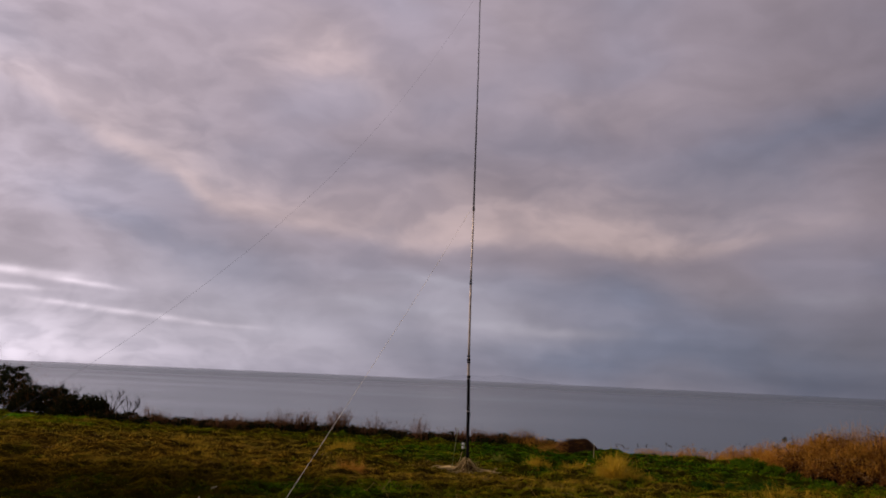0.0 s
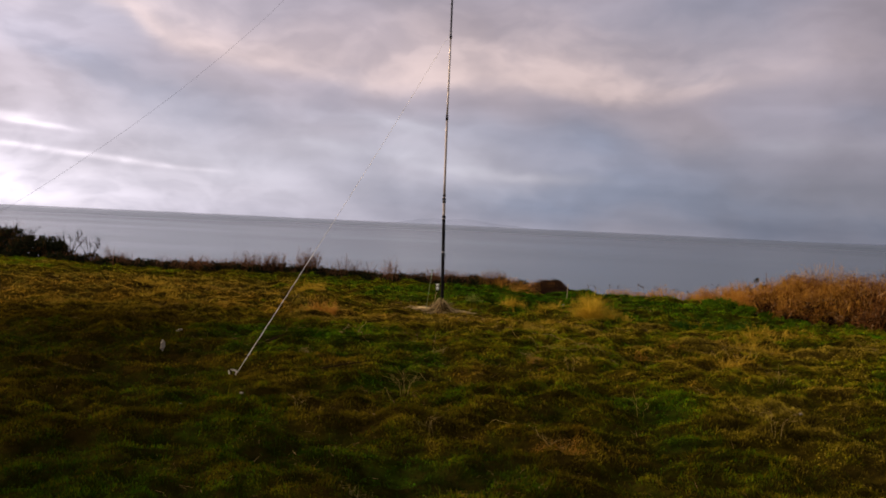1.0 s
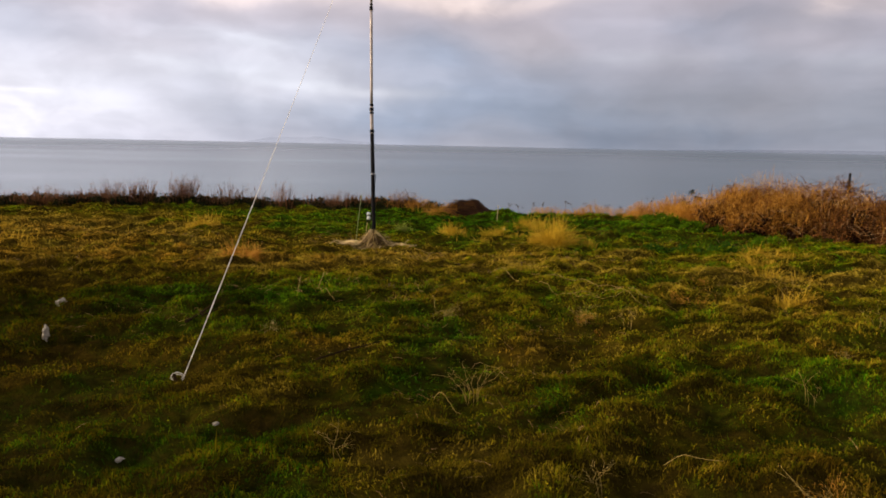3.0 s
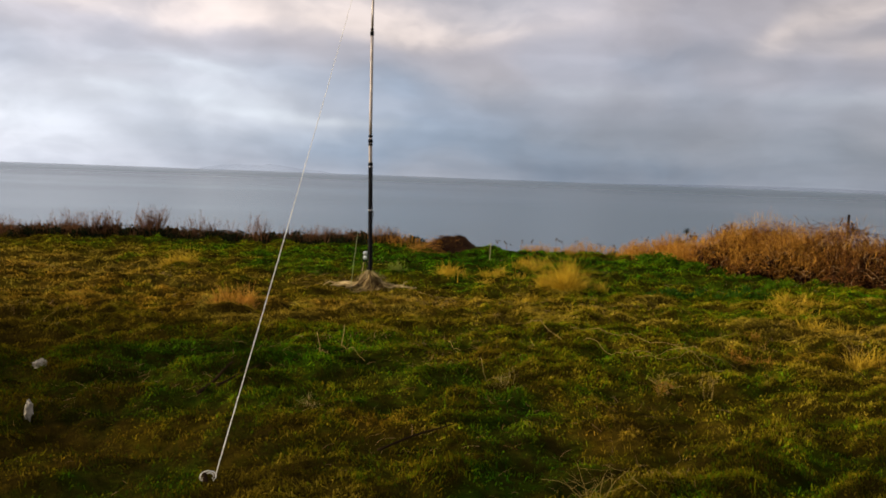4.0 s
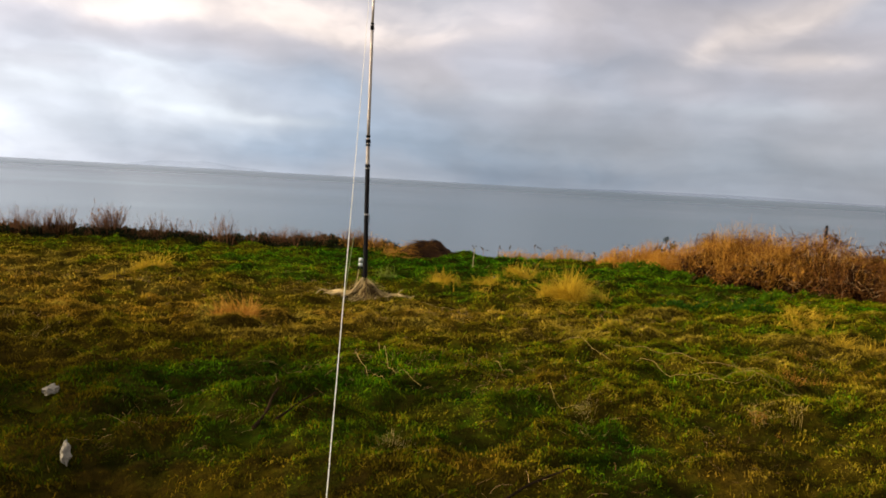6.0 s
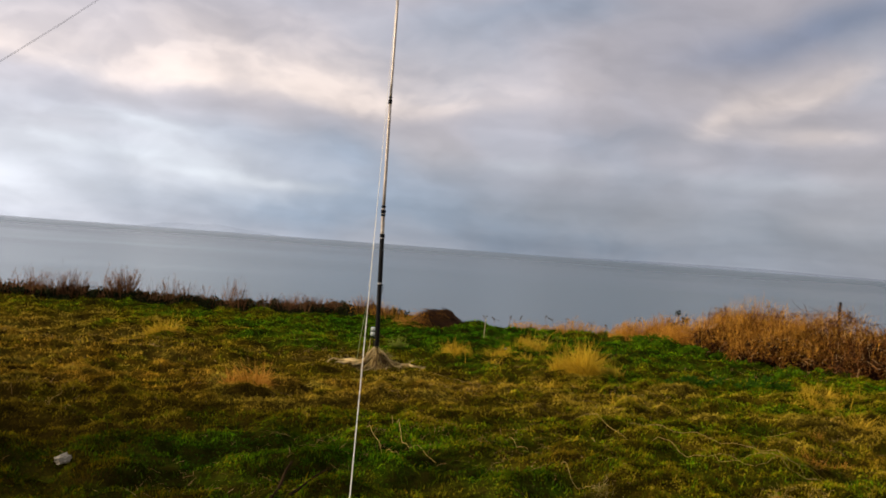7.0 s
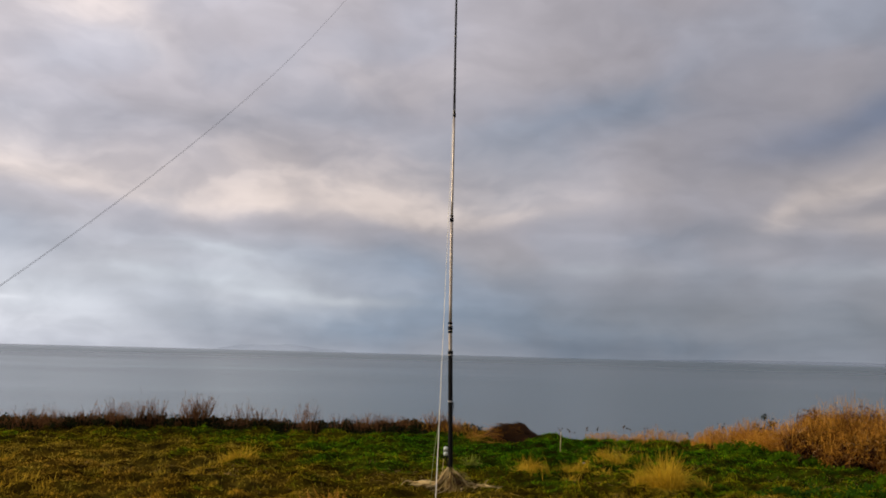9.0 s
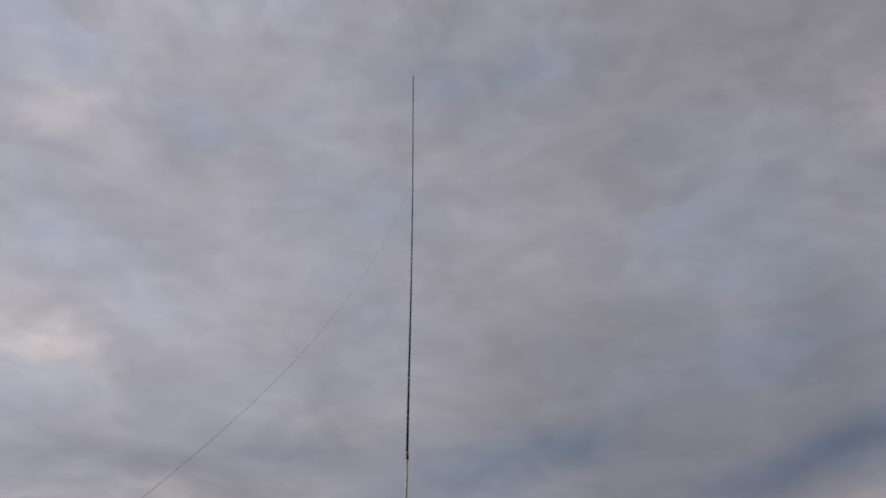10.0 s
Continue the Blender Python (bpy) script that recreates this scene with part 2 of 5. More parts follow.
def dryness(n, where):
    """How dry the turf is at a place: 0 lush green, 1 withered."""
    wob = n.noise(where, 0.9, 4.0, 0.6)
    at = n.vmath("ADD", where, n.vmath("MULTIPLY", n.vmath("SUBTRACT", wob.outputs["Color"], (0.5, 0.5, 0.5)), (2.2, 2.2, 0)))
    patches = n.math("ADD", n.math("ADD", n.math("MULTIPLY", n.math("SUBTRACT", n.noise(at, 0.95, 5.0, 0.60).outputs["Fac"], 0.5), 2.0), 0.5), n.math("MULTIPLY", n.math("SUBTRACT", n.noise(at, 4.5, 3.0, 0.6).outputs["Fac"], 0.5), 0.55))
    bias = n.total([
        n.blob(at, -5.8, 16.0, 3.6, 4.0, 0, 0.36),
        n.blob(at, -3.8, 18.4, 3.4, 2.2, 0, 0.36),
        n.blob(at, -9.0, 18.5, 3.0, 3.0, 0, 0.3),
        n.blob(at, 0.3, 14.2, 3.0, 2.1, 0, 0.46),
        n.blob(at, -2.6, 9.3, 1.1, 1.6, 0, 0.12),
        n.blob(at, 0.6, 9.0, 1.3, 0.8, 0, 0.03),
        n.blob(at, 4.4, 11.4, 1.0, 0.6, 0, 0.25),
        n.blob(at, -0.6, 7.2, 0.9, 0.6, 0, 0.12),
        n.blob(at, 2.4, 19.8, 3.7, 2.8, 0, -0.40),
        n.blob(at, -6.5, 21.0, 5.0, 2.8, 0, 0.30),
        n.blob(at, -6.0, 14.0, 3.0, 2.6, 0, 0.22),
        n.blob(at, -1.6, 10.9, 1.4, 1.1, 10, -0.55),
        n.blob(at, -0.6, 9.9, 1.2, 0.7, 10, -0.16),
        n.blob(at, 0.9, 7.6, 1.0, 0.5, 0, -0.18),
        n.blob(at, -1.0, 6.3, 2.0, 0.8, 0, -0.16),
        n.blob(at, 5.6, 14.4, 2.4, 1.6, 10, 0.10),
        n.blob(at, 5.4, 10.6, 2.4, 1.6, 0, 0.14),
        n.blob(at, 2.4, 6.9, 2.4, 1.4, 0, 0.16),
        n.blob(at, -2.4, 5.4, 3.2, 3.6, 0, -0.10),
    ])
    return n.math("ADD", patches, bias)


def turf_colour(n, jitter):
    where = n.add("ShaderNodeNewGeometry").outputs["Position"]
    dry = n.math("ADD", dryness(n, where), n.math("MULTIPLY", n.math("SUBTRACT", jitter, 0.5), 0.46))
    # tops drier, hollows greener; the lumps' light and shade go into colour too
    rise = n.add("ShaderNodeSeparateXYZ", {0: where}).outputs[2]
    dry = n.math("ADD", dry, n.math("MULTIPLY", n.math("MINIMUM", n.math("MAXIMUM", n.math("SUBTRACT", rise, 0.04), -0.08), 0.08), 1.5))
    ramp = n.add("ShaderNodeValToRGB", {"Fac": dry})
    el = ramp.color_ramp.elements
    el[0].position, el[0].color = 0.06, (0.036, 0.130, 0.003, 1)
    el[1].position, el[1].color = 0.88, (0.37, 0.275, 0.030, 1)
    for at, c in ((0.24, (0.090, 0.240, 0.003, 1)), (0.40, (0.168, 0.232, 0.005, 1)), (0.54, (0.192, 0.190, 0.005, 1)), (0.70, (0.245, 0.180, 0.006, 1))):
        e = ramp.color_ramp.elements.new(at)
        e.color = c
    tone = n.math("ADD", n.math("MULTIPLY", n.math("FRACT", n.math("MULTIPLY", jitter, 13.7)), 0.72), 0.50)
    # tussocks of mixed age, a hand or two across, their shading put into tone
    clump = n.noise(n.vmath("MULTIPLY", where, (8.0, 13.0, 0.0)), 1.0, 4.0, 0.68).outputs["Fac"]
    tone = n.math("MULTIPLY", tone, n.steps(clump, 0.36, 0.64, 0.42, 1.42))
    tussock = n.noise(n.vmath("MULTIPLY", where, (2.2, 5.2, 0.0)), 1.0, 3.0, 0.6, 0.5).outputs["Fac"]
    tone = n.math("MULTIPLY", tone, n.steps(tussock, 0.36, 0.62, 0.40, 1.52))
    tone = n.add("ShaderNodeCombineXYZ", {0: tone, 1: tone, 2: tone}).outputs[0]
    # bronze, withered stretches
    rust = n.total([n.blob(where, -6.2, 16.8, 4.0, 3.8, 0, 1.7), n.blob(where, -2.6, 14.6, 1.6, 1.2, 0, 0.7), n.blob(where, 0.2, 14.0, 2.4, 1.6, 0, 0.7), n.blob(where, 4.4, 11.4, 0.8, 0.5, 0, 0.8), n.blob(where, 0.9, 9.2, 0.9, 0.5, 0, 0.25), n.blob(where, -2.8, 9.4, 1.2, 1.2, 0, 0.6), n.blob(where, -0.94, 9.25, 0.35, 0.25, 0, 0.9), n.blob(where, -0.85, 10.0, 0.4, 0.3, 0, 0.6), n.blob(where, 0.3, 8.95, 0.5, 0.35, 0, 0.8), n.blob(where, 2.4, 10.5, 0.6, 0.4, 0, 0.9), n.blob(where, 3.2, 9.9, 0.5, 0.4, 0, 0.9), n.blob(where, 0.15, 10.6, 0.6, 0.3, 0, 0.8), n.blob(where, 2.3, 8.3, 0.6, 0.3, 0, 0.7), n.blob(where, 3.6, 8.9, 1.3, 0.6, 0, 0.55), n.blob(where, 1.1, 6.7, 0.7, 0.3, 0, 0.8), n.blob(where, 0.7, 6.4, 0.4, 0.25, 0, 0.9), n.blob(where, 3.4, 10.5, 0.5, 0.4, 0, 0.9)])
    rust = n.math("MULTIPLY", rust, n.steps(n.noise(where, 2.1, 4.0, 0.62).outputs["Fac"], 0.36, 0.58), clamp=True)
    colour = n.mix(n.math("MULTIPLY", rust, 0.7), ramp.outputs[0], n.mix(jitter, (0.16, 0.072, 0.005, 1), (0.60, 0.325, 0.030, 1)))
    colour = n.mix(1.0, colour, tone, "MULTIPLY")
    # shade between the near and left blades, put in as darker turf colour
    near_shade = n.total([n.blob(where, -3.8, 5.6, 5.0, 5.2, 0, 1.1), n.blob(where, 2.6, 5.6, 3.4, 2.9, 0, 0.42), n.blob(where, -5.6, 11.2, 3.4, 2.5, 0, 1.0), n.blob(where, -3.4, 11.9, 2.4, 1.5, 0, 0.15), n.blob(where, -6.0, 8.6, 2.2, 2.2, 0, 0.3)])
    near_shade = n.math("MULTIPLY", near_shade, n.steps(n.noise(where, 1.3, 4.0, 0.6).outputs["Fac"], 0.3, 0.6, 0.7, 1.0), clamp=True)
    return n.mix(near_shade, colour, n.mix(0.45, n.mix(n.steps(dry, 0.35, 0.6), (0.010, 0.022, 0.001, 1), (0.036, 0.024, 0.002, 1)), n.mix(1.0, colour, (0.47, 0.43, 0.25, 1), "MULTIPLY"))), where


def make_turf(name, blade):
    m, n = material(name)
    geo = n.add("ShaderNodeNewGeometry")
    if blade:
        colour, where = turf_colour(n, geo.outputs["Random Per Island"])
        bsdf = n.add("ShaderNodeBsdfPrincipled", {"Base Color": colour, "Roughness": 0.85, "Specular IOR Level": 0.0})
        thru = n.add("ShaderNodeBsdfTranslucent", {"Color": colour})
        finish(n, n.add("ShaderNodeMixShader", {0: 0.3, 1: bsdf.outputs[0], 2: thru.outputs[0]}).outputs[0])
        return m
    fine = n.noise(geo.outputs["Position"], 38.0, 4.0, 0.7).outputs["Fac"]
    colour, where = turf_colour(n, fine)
    soil = n.mix(n.steps(n.noise(where, 9.0, 5.0, 0.65).outputs["Fac"], 0.35, 0.7), (0.006, 0.005, 0.001, 1), (0.022, 0.014, 0.003, 1))
    bare = n.steps(n.vmath("LENGTH", n.vmath("SUBTRACT", where, (0.0, 13.0, 0.0))), 12.0, 17.0, 0.85, 0.35)
    colour = n.mix(bare, colour, soil)
    bump = n.add("ShaderNodeBump", {"Height": fine, "Distance": 0.03, "Strength": 0.8})
    bsdf = n.add("ShaderNodeBsdfPrincipled", {"Base Color": colour, "Roughness": 0.95, "Specular IOR Level": 0.0, "Normal": bump.outputs[0]})
    finish(n, bsdf.outputs[0])
    return m


def make_leafy(name, low, high, through_share=0.25, rough=0.65):
    """Leaves, blades and stems, each a little different in colour between low and high."""
    m, n = material(name)
    geo = n.add("ShaderNodeNewGeometry")
    wear = n.noise(geo.outputs["Position"], 2.2, 3.0, 0.6).outputs["Fac"]
    f = n.math("ADD", n.math("MULTIPLY", geo.outputs["Random Per Island"], 0.7), n.math("MULTIPLY", n.math("SUBTRACT", wear, 0.35), 0.9), clamp=True)
    colour = n.mix(f, (*low, 1), (*high, 1))
    bsdf = n.add("ShaderNodeBsdfPrincipled", {"Base Color": colour, "Roughness": rough, "Specular IOR Level": 0.03})
    thru = n.add("ShaderNodeBsdfTranslucent", {"Color": colour})
    finish(n, n.add("ShaderNodeMixShader", {0: through_share, 1: bsdf.outputs[0], 2: thru.outputs[0]}).outputs[0])
    return m


def make_solid(name, low, high, rough, scale=30.0, metal=0.0, bump=0.0, gloss=0.4):
    m, n = material(name)
    where = n.add("ShaderNodeTexCoord").outputs["Object"]
    big = n.noise(where, scale * 0.2, 3.0).outputs["Fac"]
    fine = n.noise(where, scale, 5.0, 0.65).outputs["Fac"]
    f = n.math("ADD", n.math("MULTIPLY", big, 0.6), n.math("MULTIPLY", fine, 0.4))
    colour = n.mix(n.steps(f, 0.3, 0.7), (*low, 1), (*high, 1))
    ins = {"Base Color": colour, "Roughness": n.steps(fine, 0.2, 0.8, max(0.05, rough - 0.12), min(1, rough + 0.12)), "Metallic": metal, "Specular IOR Level": gloss}
    if bump:
        ins["Normal"] = n.add("ShaderNodeBump", {"Height": fine, "Distance": bump, "Strength": 0.7}).outputs[0]
    finish(n, n.add("ShaderNodeBsdfPrincipled", ins).outputs[0])
    return m


def make_line(name, colour, clear):
    """A half-clear nylon line."""
    m, n = material(name)
    d = n.add("ShaderNodeBsdfPrincipled", {"Base Color": (*colour, 1), "Roughness": 0.4}).outputs[0]
    t = n.add("ShaderNodeBsdfTransparent").outputs[0]
    finish(n, n.add("ShaderNodeMixShader", {0: clear, 1: d, 2: t}).outputs[0])
    return m


def make_sea():
    m, n = material("sea_water")
    where = n.add("ShaderNodeNewGeometry").outputs["Position"]
    broad = n.noise(n.vmath("MULTIPLY", where, (0.0025, 0.0045, 0)), 1.0, 3.0, 0.5).outputs["Fac"]
    swell = n.noise(n.vmath("MULTIPLY", where, (0.09, 0.12, 0)), 1.0, 3.0, 0.5).outputs["Fac"]
    chop = n.noise(where, 0.8, 2.0, 0.5).outputs["Fac"]
    height_ = n.math("ADD", n.math("MULTIPLY", swell, 1.2), n.math("MULTIPLY", chop, 0.3))
    calm = n.math("EXPONENT", n.math("MULTIPLY", n.vmath("LENGTH", where), -0.004))
    bump = n.add("ShaderNodeBump", {"Height": height_, "Distance": 0.5, "Strength": n.math("MULTIPLY", calm, 0.12)})
    colour = n.mix(n.steps(broad, 0.3, 0.7), (0.008, 0.040, 0.054, 1), (0.018, 0.058, 0.074, 1))
    bsdf = n.add("ShaderNodeBsdfPrincipled", {"Base Color": colour, "Roughness": n.math("ADD", n.steps(broad, 0.3, 0.7, 0.17, 0.22), n.steps(n.vmath("LENGTH", where), 80.0, 1800.0, 0.0, 0.11)), "IOR": 1.33, "Specular IOR Level": 0.45, "Normal": bump.outputs[0]})
    # haze put into the water material: it turns see-through towards the horizon
    haze_mix = n.steps(n.vmath("LENGTH", where), 500.0, 4900.0, 0.0, 0.36)
    finish(n, n.add("ShaderNodeMixShader", {0: haze_mix, 1: bsdf.outputs[0], 2: n.add("ShaderNodeBsdfTransparent").outputs[0]}).outputs[0])
    return m


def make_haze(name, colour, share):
    """Far land; its haze is put in by bluish colour and a see-through mix."""
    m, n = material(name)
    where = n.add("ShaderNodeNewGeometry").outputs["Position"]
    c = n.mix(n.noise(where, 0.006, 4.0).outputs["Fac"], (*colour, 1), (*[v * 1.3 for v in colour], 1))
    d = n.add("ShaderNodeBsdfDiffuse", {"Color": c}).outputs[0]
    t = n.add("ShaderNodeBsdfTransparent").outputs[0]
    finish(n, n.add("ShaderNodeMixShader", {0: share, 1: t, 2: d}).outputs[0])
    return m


TURF = make_turf("turf_soil", False)
BLADE = make_turf("turf_blades", True)
STRAW = make_leafy("golden_straw", (0.22, 0.130, 0.006), (0.76, 0.50, 0.036))
PALE = make_leafy("pale_stems", (0.24, 0.17, 0.045), (0.50, 0.39, 0.14))
RUST = make_leafy("rusty_bracken", (0.060, 0.018, 0.002), (0.54, 0.26, 0.036))
GOLD = make_leafy("golden_bank_grass", (0.28, 0.108, 0.009), (0.72, 0.37, 0.056))
BROWN = make_leafy("brown_stems", (0.050, 0.020, 0.005), (0.32, 0.130, 0.026))
DARKLEAF = make_leafy("dark_bramble", (0.008, 0.009, 0.003), (0.030, 0.034, 0.009))
GREENLEAF = make_leafy("green_weed", (0.028, 0.080, 0.001), (0.095, 0.165, 0.003))
DUSK = make_leafy("grey_brown_bracken", (0.020, 0.007, 0.002), (0.25, 0.100, 0.023))
TANSTEM = make_leafy("pale_tan_stems", (0.22, 0.120, 0.036), (0.54, 0.35, 0.15))
BRACKEN = make_leafy("red_brown_bracken", (0.022, 0.008, 0.002), (0.31, 0.125, 0.022))
STALK = make_leafy("dark_dead_stalks", (0.032, 0.014, 0.006), (0.33, 0.152, 0.058))
MATSTRAW = make_leafy("matted_straw", (0.150, 0.078, 0.022), (0.44, 0.28, 0.115))
PALEGREEN = make_leafy("pale_green_weed", (0.09, 0.13, 0.010), (0.32, 0.34, 0.060))
DARKWEED = make_leafy("dark_green_weed", (0.010, 0.036, 0.002), (0.045, 0.100, 0.004))
# bush cores carry their inner shade in this colour; dead grass uses it too
CORE = make_leafy("shade_core_and_dead_grass", (0.014, 0.006, 0.003), (0.044, 0.019, 0.007), 0.0)
HEAD = make_leafy("dark_seed_heads", (0.030, 0.024, 0.018), (0.075, 0.055, 0.035), 0.05)
EARTH = make_solid("bare_earth", (0.018, 0.009, 0.004), (0.066, 0.030, 0.011), 0.95, 22.0, 0, 0.03, 0.1)
THATCH = make_solid("matted_dry_thatch", (0.022, 0.011, 0.003), (0.26, 0.165, 0.060), 0.9, 40.0, 0, 0.03, 0.1)
BLACK = make_solid("black_glass_fibre", (0.004, 0.004, 0.004), (0.010, 0.009, 0.009), 0.7, 60.0, 0, 0, 0.08)
GREY = make_solid("silver_tan_tube", (0.30, 0.25, 0.205), (0.46, 0.40, 0.335), 0.38, 50.0, 0.40)
TAPE = make_solid("pale_tape", (0.22, 0.21, 0.20), (0.40, 0.39, 0.37), 0.5, 40.0)
PLASTIC = make_solid("off_white_plastic", (0.52, 0.56, 0.48), (0.74, 0.77, 0.68), 0.45, 30.0)
BOXGREY = make_solid("grey_green_plastic", (0.05, 0.07, 0.04), (0.12, 0.14, 0.09), 0.5, 30.0)
ROPE = make_leafy("white_braided_rope", (0.80, 0.76, 0.64), (0.95, 0.92, 0.82), 0.4, 0.8)
NYLON = make_line("grey_nylon_line", (0.20, 0.21, 0.24), 0.82)
DEADSTEM = make_leafy("dead_stems", (0.22, 0.140, 0.030), (0.54, 0.39, 0.12))
TANWIRE = make_solid("tan_wire", (0.34, 0.235, 0.085), (0.66, 0.50, 0.235), 0.85, 40.0, 0, 0, 0.08)
PAPER = make_solid("crumpled_white_litter", (0.19, 0.165, 0.115), (0.43, 0.38, 0.285), 0.8, 25.0, 0, 0.004, 0.1)
WOOD = make_solid("weathered_dark_wood", (0.012, 0.008, 0.005), (0.038, 0.023, 0.010), 0.95, 18.0, 0, 0.01, 0.0)
IRON = make_solid("tarred_post", (0.008, 0.007, 0.007), (0.018, 0.015, 0.014), 0.8, 20.0, 0, 0.004, 0.1)
PALEWOOD = make_solid("pale_cane", (0.26, 0.21, 0.10), (0.42, 0.35, 0.18), 0.7, 25.0)
GREENROD = make_solid("green_cane", (0.13, 0.17, 0.05), (0.25, 0.28, 0.10), 0.6, 25.0)
SEA = make_sea()
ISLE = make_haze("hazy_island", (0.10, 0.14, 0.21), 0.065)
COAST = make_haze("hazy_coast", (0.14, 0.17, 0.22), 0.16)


# ---------------------------------------------------------------- mesh helpers
def lattice(x, y, seed):
    """Smooth value noise on the plane, 0 to 1."""
    x, y = np.asarray(x, float), np.asarray(y, float)
    xi, yi = np.floor(x).astype(np.int64), np.floor(y).astype(np.int64)
    fx, fy = x - xi, y - yi
    fx, fy = fx * fx * (3 - 2 * fx), fy * fy * (3 - 2 * fy)

    def h(a, b):
        v = (a * 374761393 + b * 668265263 + seed * 974634777) & 0x7FFFFFFF
        v = ((v ^ (v >> 13)) * 1274126177) & 0x7FFFFFFF
        return ((v ^ (v >> 16)) & 0xFFFF) / 65535.0
    return (h(xi, yi) * (1 - fx) + h(xi + 1, yi) * fx) * (1 - fy) + (h(xi, yi + 1) * (1 - fx) + h(xi + 1, yi + 1) * fx) * fy


def edge(x):
    """Where the cliff top ends, as y over x."""
    x = np.asarray(x, float)
    y = np.interp(x, [-400, -40, -14, -8, 0, 3.0, 4.4, 5.6, 7.0, 10.0, 40, 400], [60, 34, 26.5, 25.0, 24.4, 23.6, 22.4, 21.0, 19.9, 20.2, 26, 60])
    return y + (lattice(x * 0.7, x * 0, 31) - 0.5) * 0.5


def lumps(x, y):
    """Hoof-trodden lumps of a hand's width."""
    return (lattice(x * 2.6, y * 3.9, 3) - 0.5) * 0.15 + (lattice(x * 5.6, y * 7.6, 4) - 0.5) * 0.095 + (lattice(x * 12.3, y * 15.1, 5) - 0.5) * 0.050


def height(x, y):
    """The lie of the land: a hummocky field that breaks off to the sea."""
    x, y = np.asarray(x, float), np.asarray(y, float)
    near = np.clip(1.3 - np.hypot(x, y - 11) / 60, 0.2, 1)
    z = (lattice(x * 0.28, y * 0.28, 1) - 0.5) * 0.14 + (lattice(x * 1.3, y * 1.3, 2) - 0.5) * 0.07 * near + lumps(x, y) * near
    z = z + 0.02 + np.clip((-x - 8) / 8, 0, 1) ** 1.5 * 0.2
    z = z * (1 - 0.85 * np.exp(-((x - 0.45) ** 2 + (y - 15.9) ** 2) / 1.1)) - 0.02 * np.exp(-((x - 0.45) ** 2 + (y - 15.9) ** 2) / 1.1)
    z = z * (1 - 0.9 * np.exp(-((x + 1.84) ** 2 + (y - 8.75) ** 2) / 0.12))
    fall = np.clip((y - 12) / 3.5, 0, 1)
    back = np.clip((y - 16) / 5, 0, 1) * np.clip((5.5 - x) / 3, 0, 1)
    z = z - 0.14 * fall * fall * (3 - 2 * fall) - 0.07 * back * back * (3 - 2 * back)
    over = np.clip(y - edge(x), 0, None)
    z = z - np.where(over < 1.2, over ** 2 * 0.45, over * 1.25 - 0.852)
    return np.clip(z, -14, None)


def raw_mesh(name, verts, faces):
    """A mesh from arrays of vertices and of equal-sided faces."""
    verts, faces = np.asarray(verts, np.float32), np.asarray(faces, np.int32)
    k = faces.shape[1]
    me = bpy.data.meshes.new(name)
    me.vertices.add(len(verts))
    me.vertices.foreach_set("co", verts.ravel())
    me.loops.add(faces.size)
    me.loops.foreach_set("vertex_index", faces.ravel())
    me.polygons.add(len(faces))
    me.polygons.foreach_set("loop_start", np.arange(0, faces.size, k, dtype=np.int32))
    me.update(calc_edges=True)
    me.validate()
    return me


def thing(name, label, category, at=(0, 0, 0), group="", kind=""):
    """An empty at the base of a thing, to carry its parts."""
    ob = new(name)
    ob.location = at
    ob.empty_display_size = 0.1
    return tagged(ob, label, category, group, kind)


def attach(name, me, mat, parent, label="", smooth=False):
    """One mesh as a part of a thing; its vertices are in the world's metres, less the thing's place."""
    me.materials.append(mat)
    if smooth:
        me.polygons.foreach_set("use_smooth", np.ones(len(me.polygons), bool))
    ob = new(name, me)
    ob.parent = parent
    if label:
        tagged(ob, label)
    return ob


def part(name, bm, mat, parent, label="", smooth=True):
    me = bpy.data.meshes.new(name)
    bm.to_mesh(me)
    bm.free()
    return attach(name, me, mat, parent, label, smooth)


def single(name, me, mat, label, category, group="", kind="", smooth=False):
    me.materials.append(mat)
    if smooth:
        me.polygons.foreach_set("use_smooth", np.ones(len(me.polygons), bool))
    return tagged(new(name, me), label, category, group, kind)


def blades(base, h, w, lean, rng, azimuth=None, droop=0.35):
    """Grass blades: five vertices and three triangles each. base: n x 3; h, w, lean: n."""
    n = len(base)
    a = rng.uniform(0, 2 * np.pi, n)
    b = rng.uniform(0, 2 * np.pi, n) if azimuth is None else azimuth + rng.normal(0, 0.5, n)
    side = np.stack([np.cos(a), np.sin(a), np.zeros(n)], 1) * (w / 2)[:, None]
    way = np.stack([np.cos(b), np.sin(b), np.zeros(n)], 1)
    up = np.array([0, 0, 1.0])
    mid = base + way * (lean * h * 0.32)[:, None] + up * (h * 0.58)[:, None]
    tip = base + way * (lean * h)[:, None] + up * (h * np.sqrt(np.clip(1 - (lean * droop * 2) ** 2, 0.05, 1)))[:, None]
    v = np.stack([base - side, base + side, mid - side * 0.75, mid + side * 0.75, tip], 1).reshape(-1, 3)
    i = (np.arange(n) * 5)[:, None, None]
    f = (np.array([[0, 1, 3], [0, 3, 2], [2, 3, 4]])[None] + i).reshape(-1, 3)
    return v, f


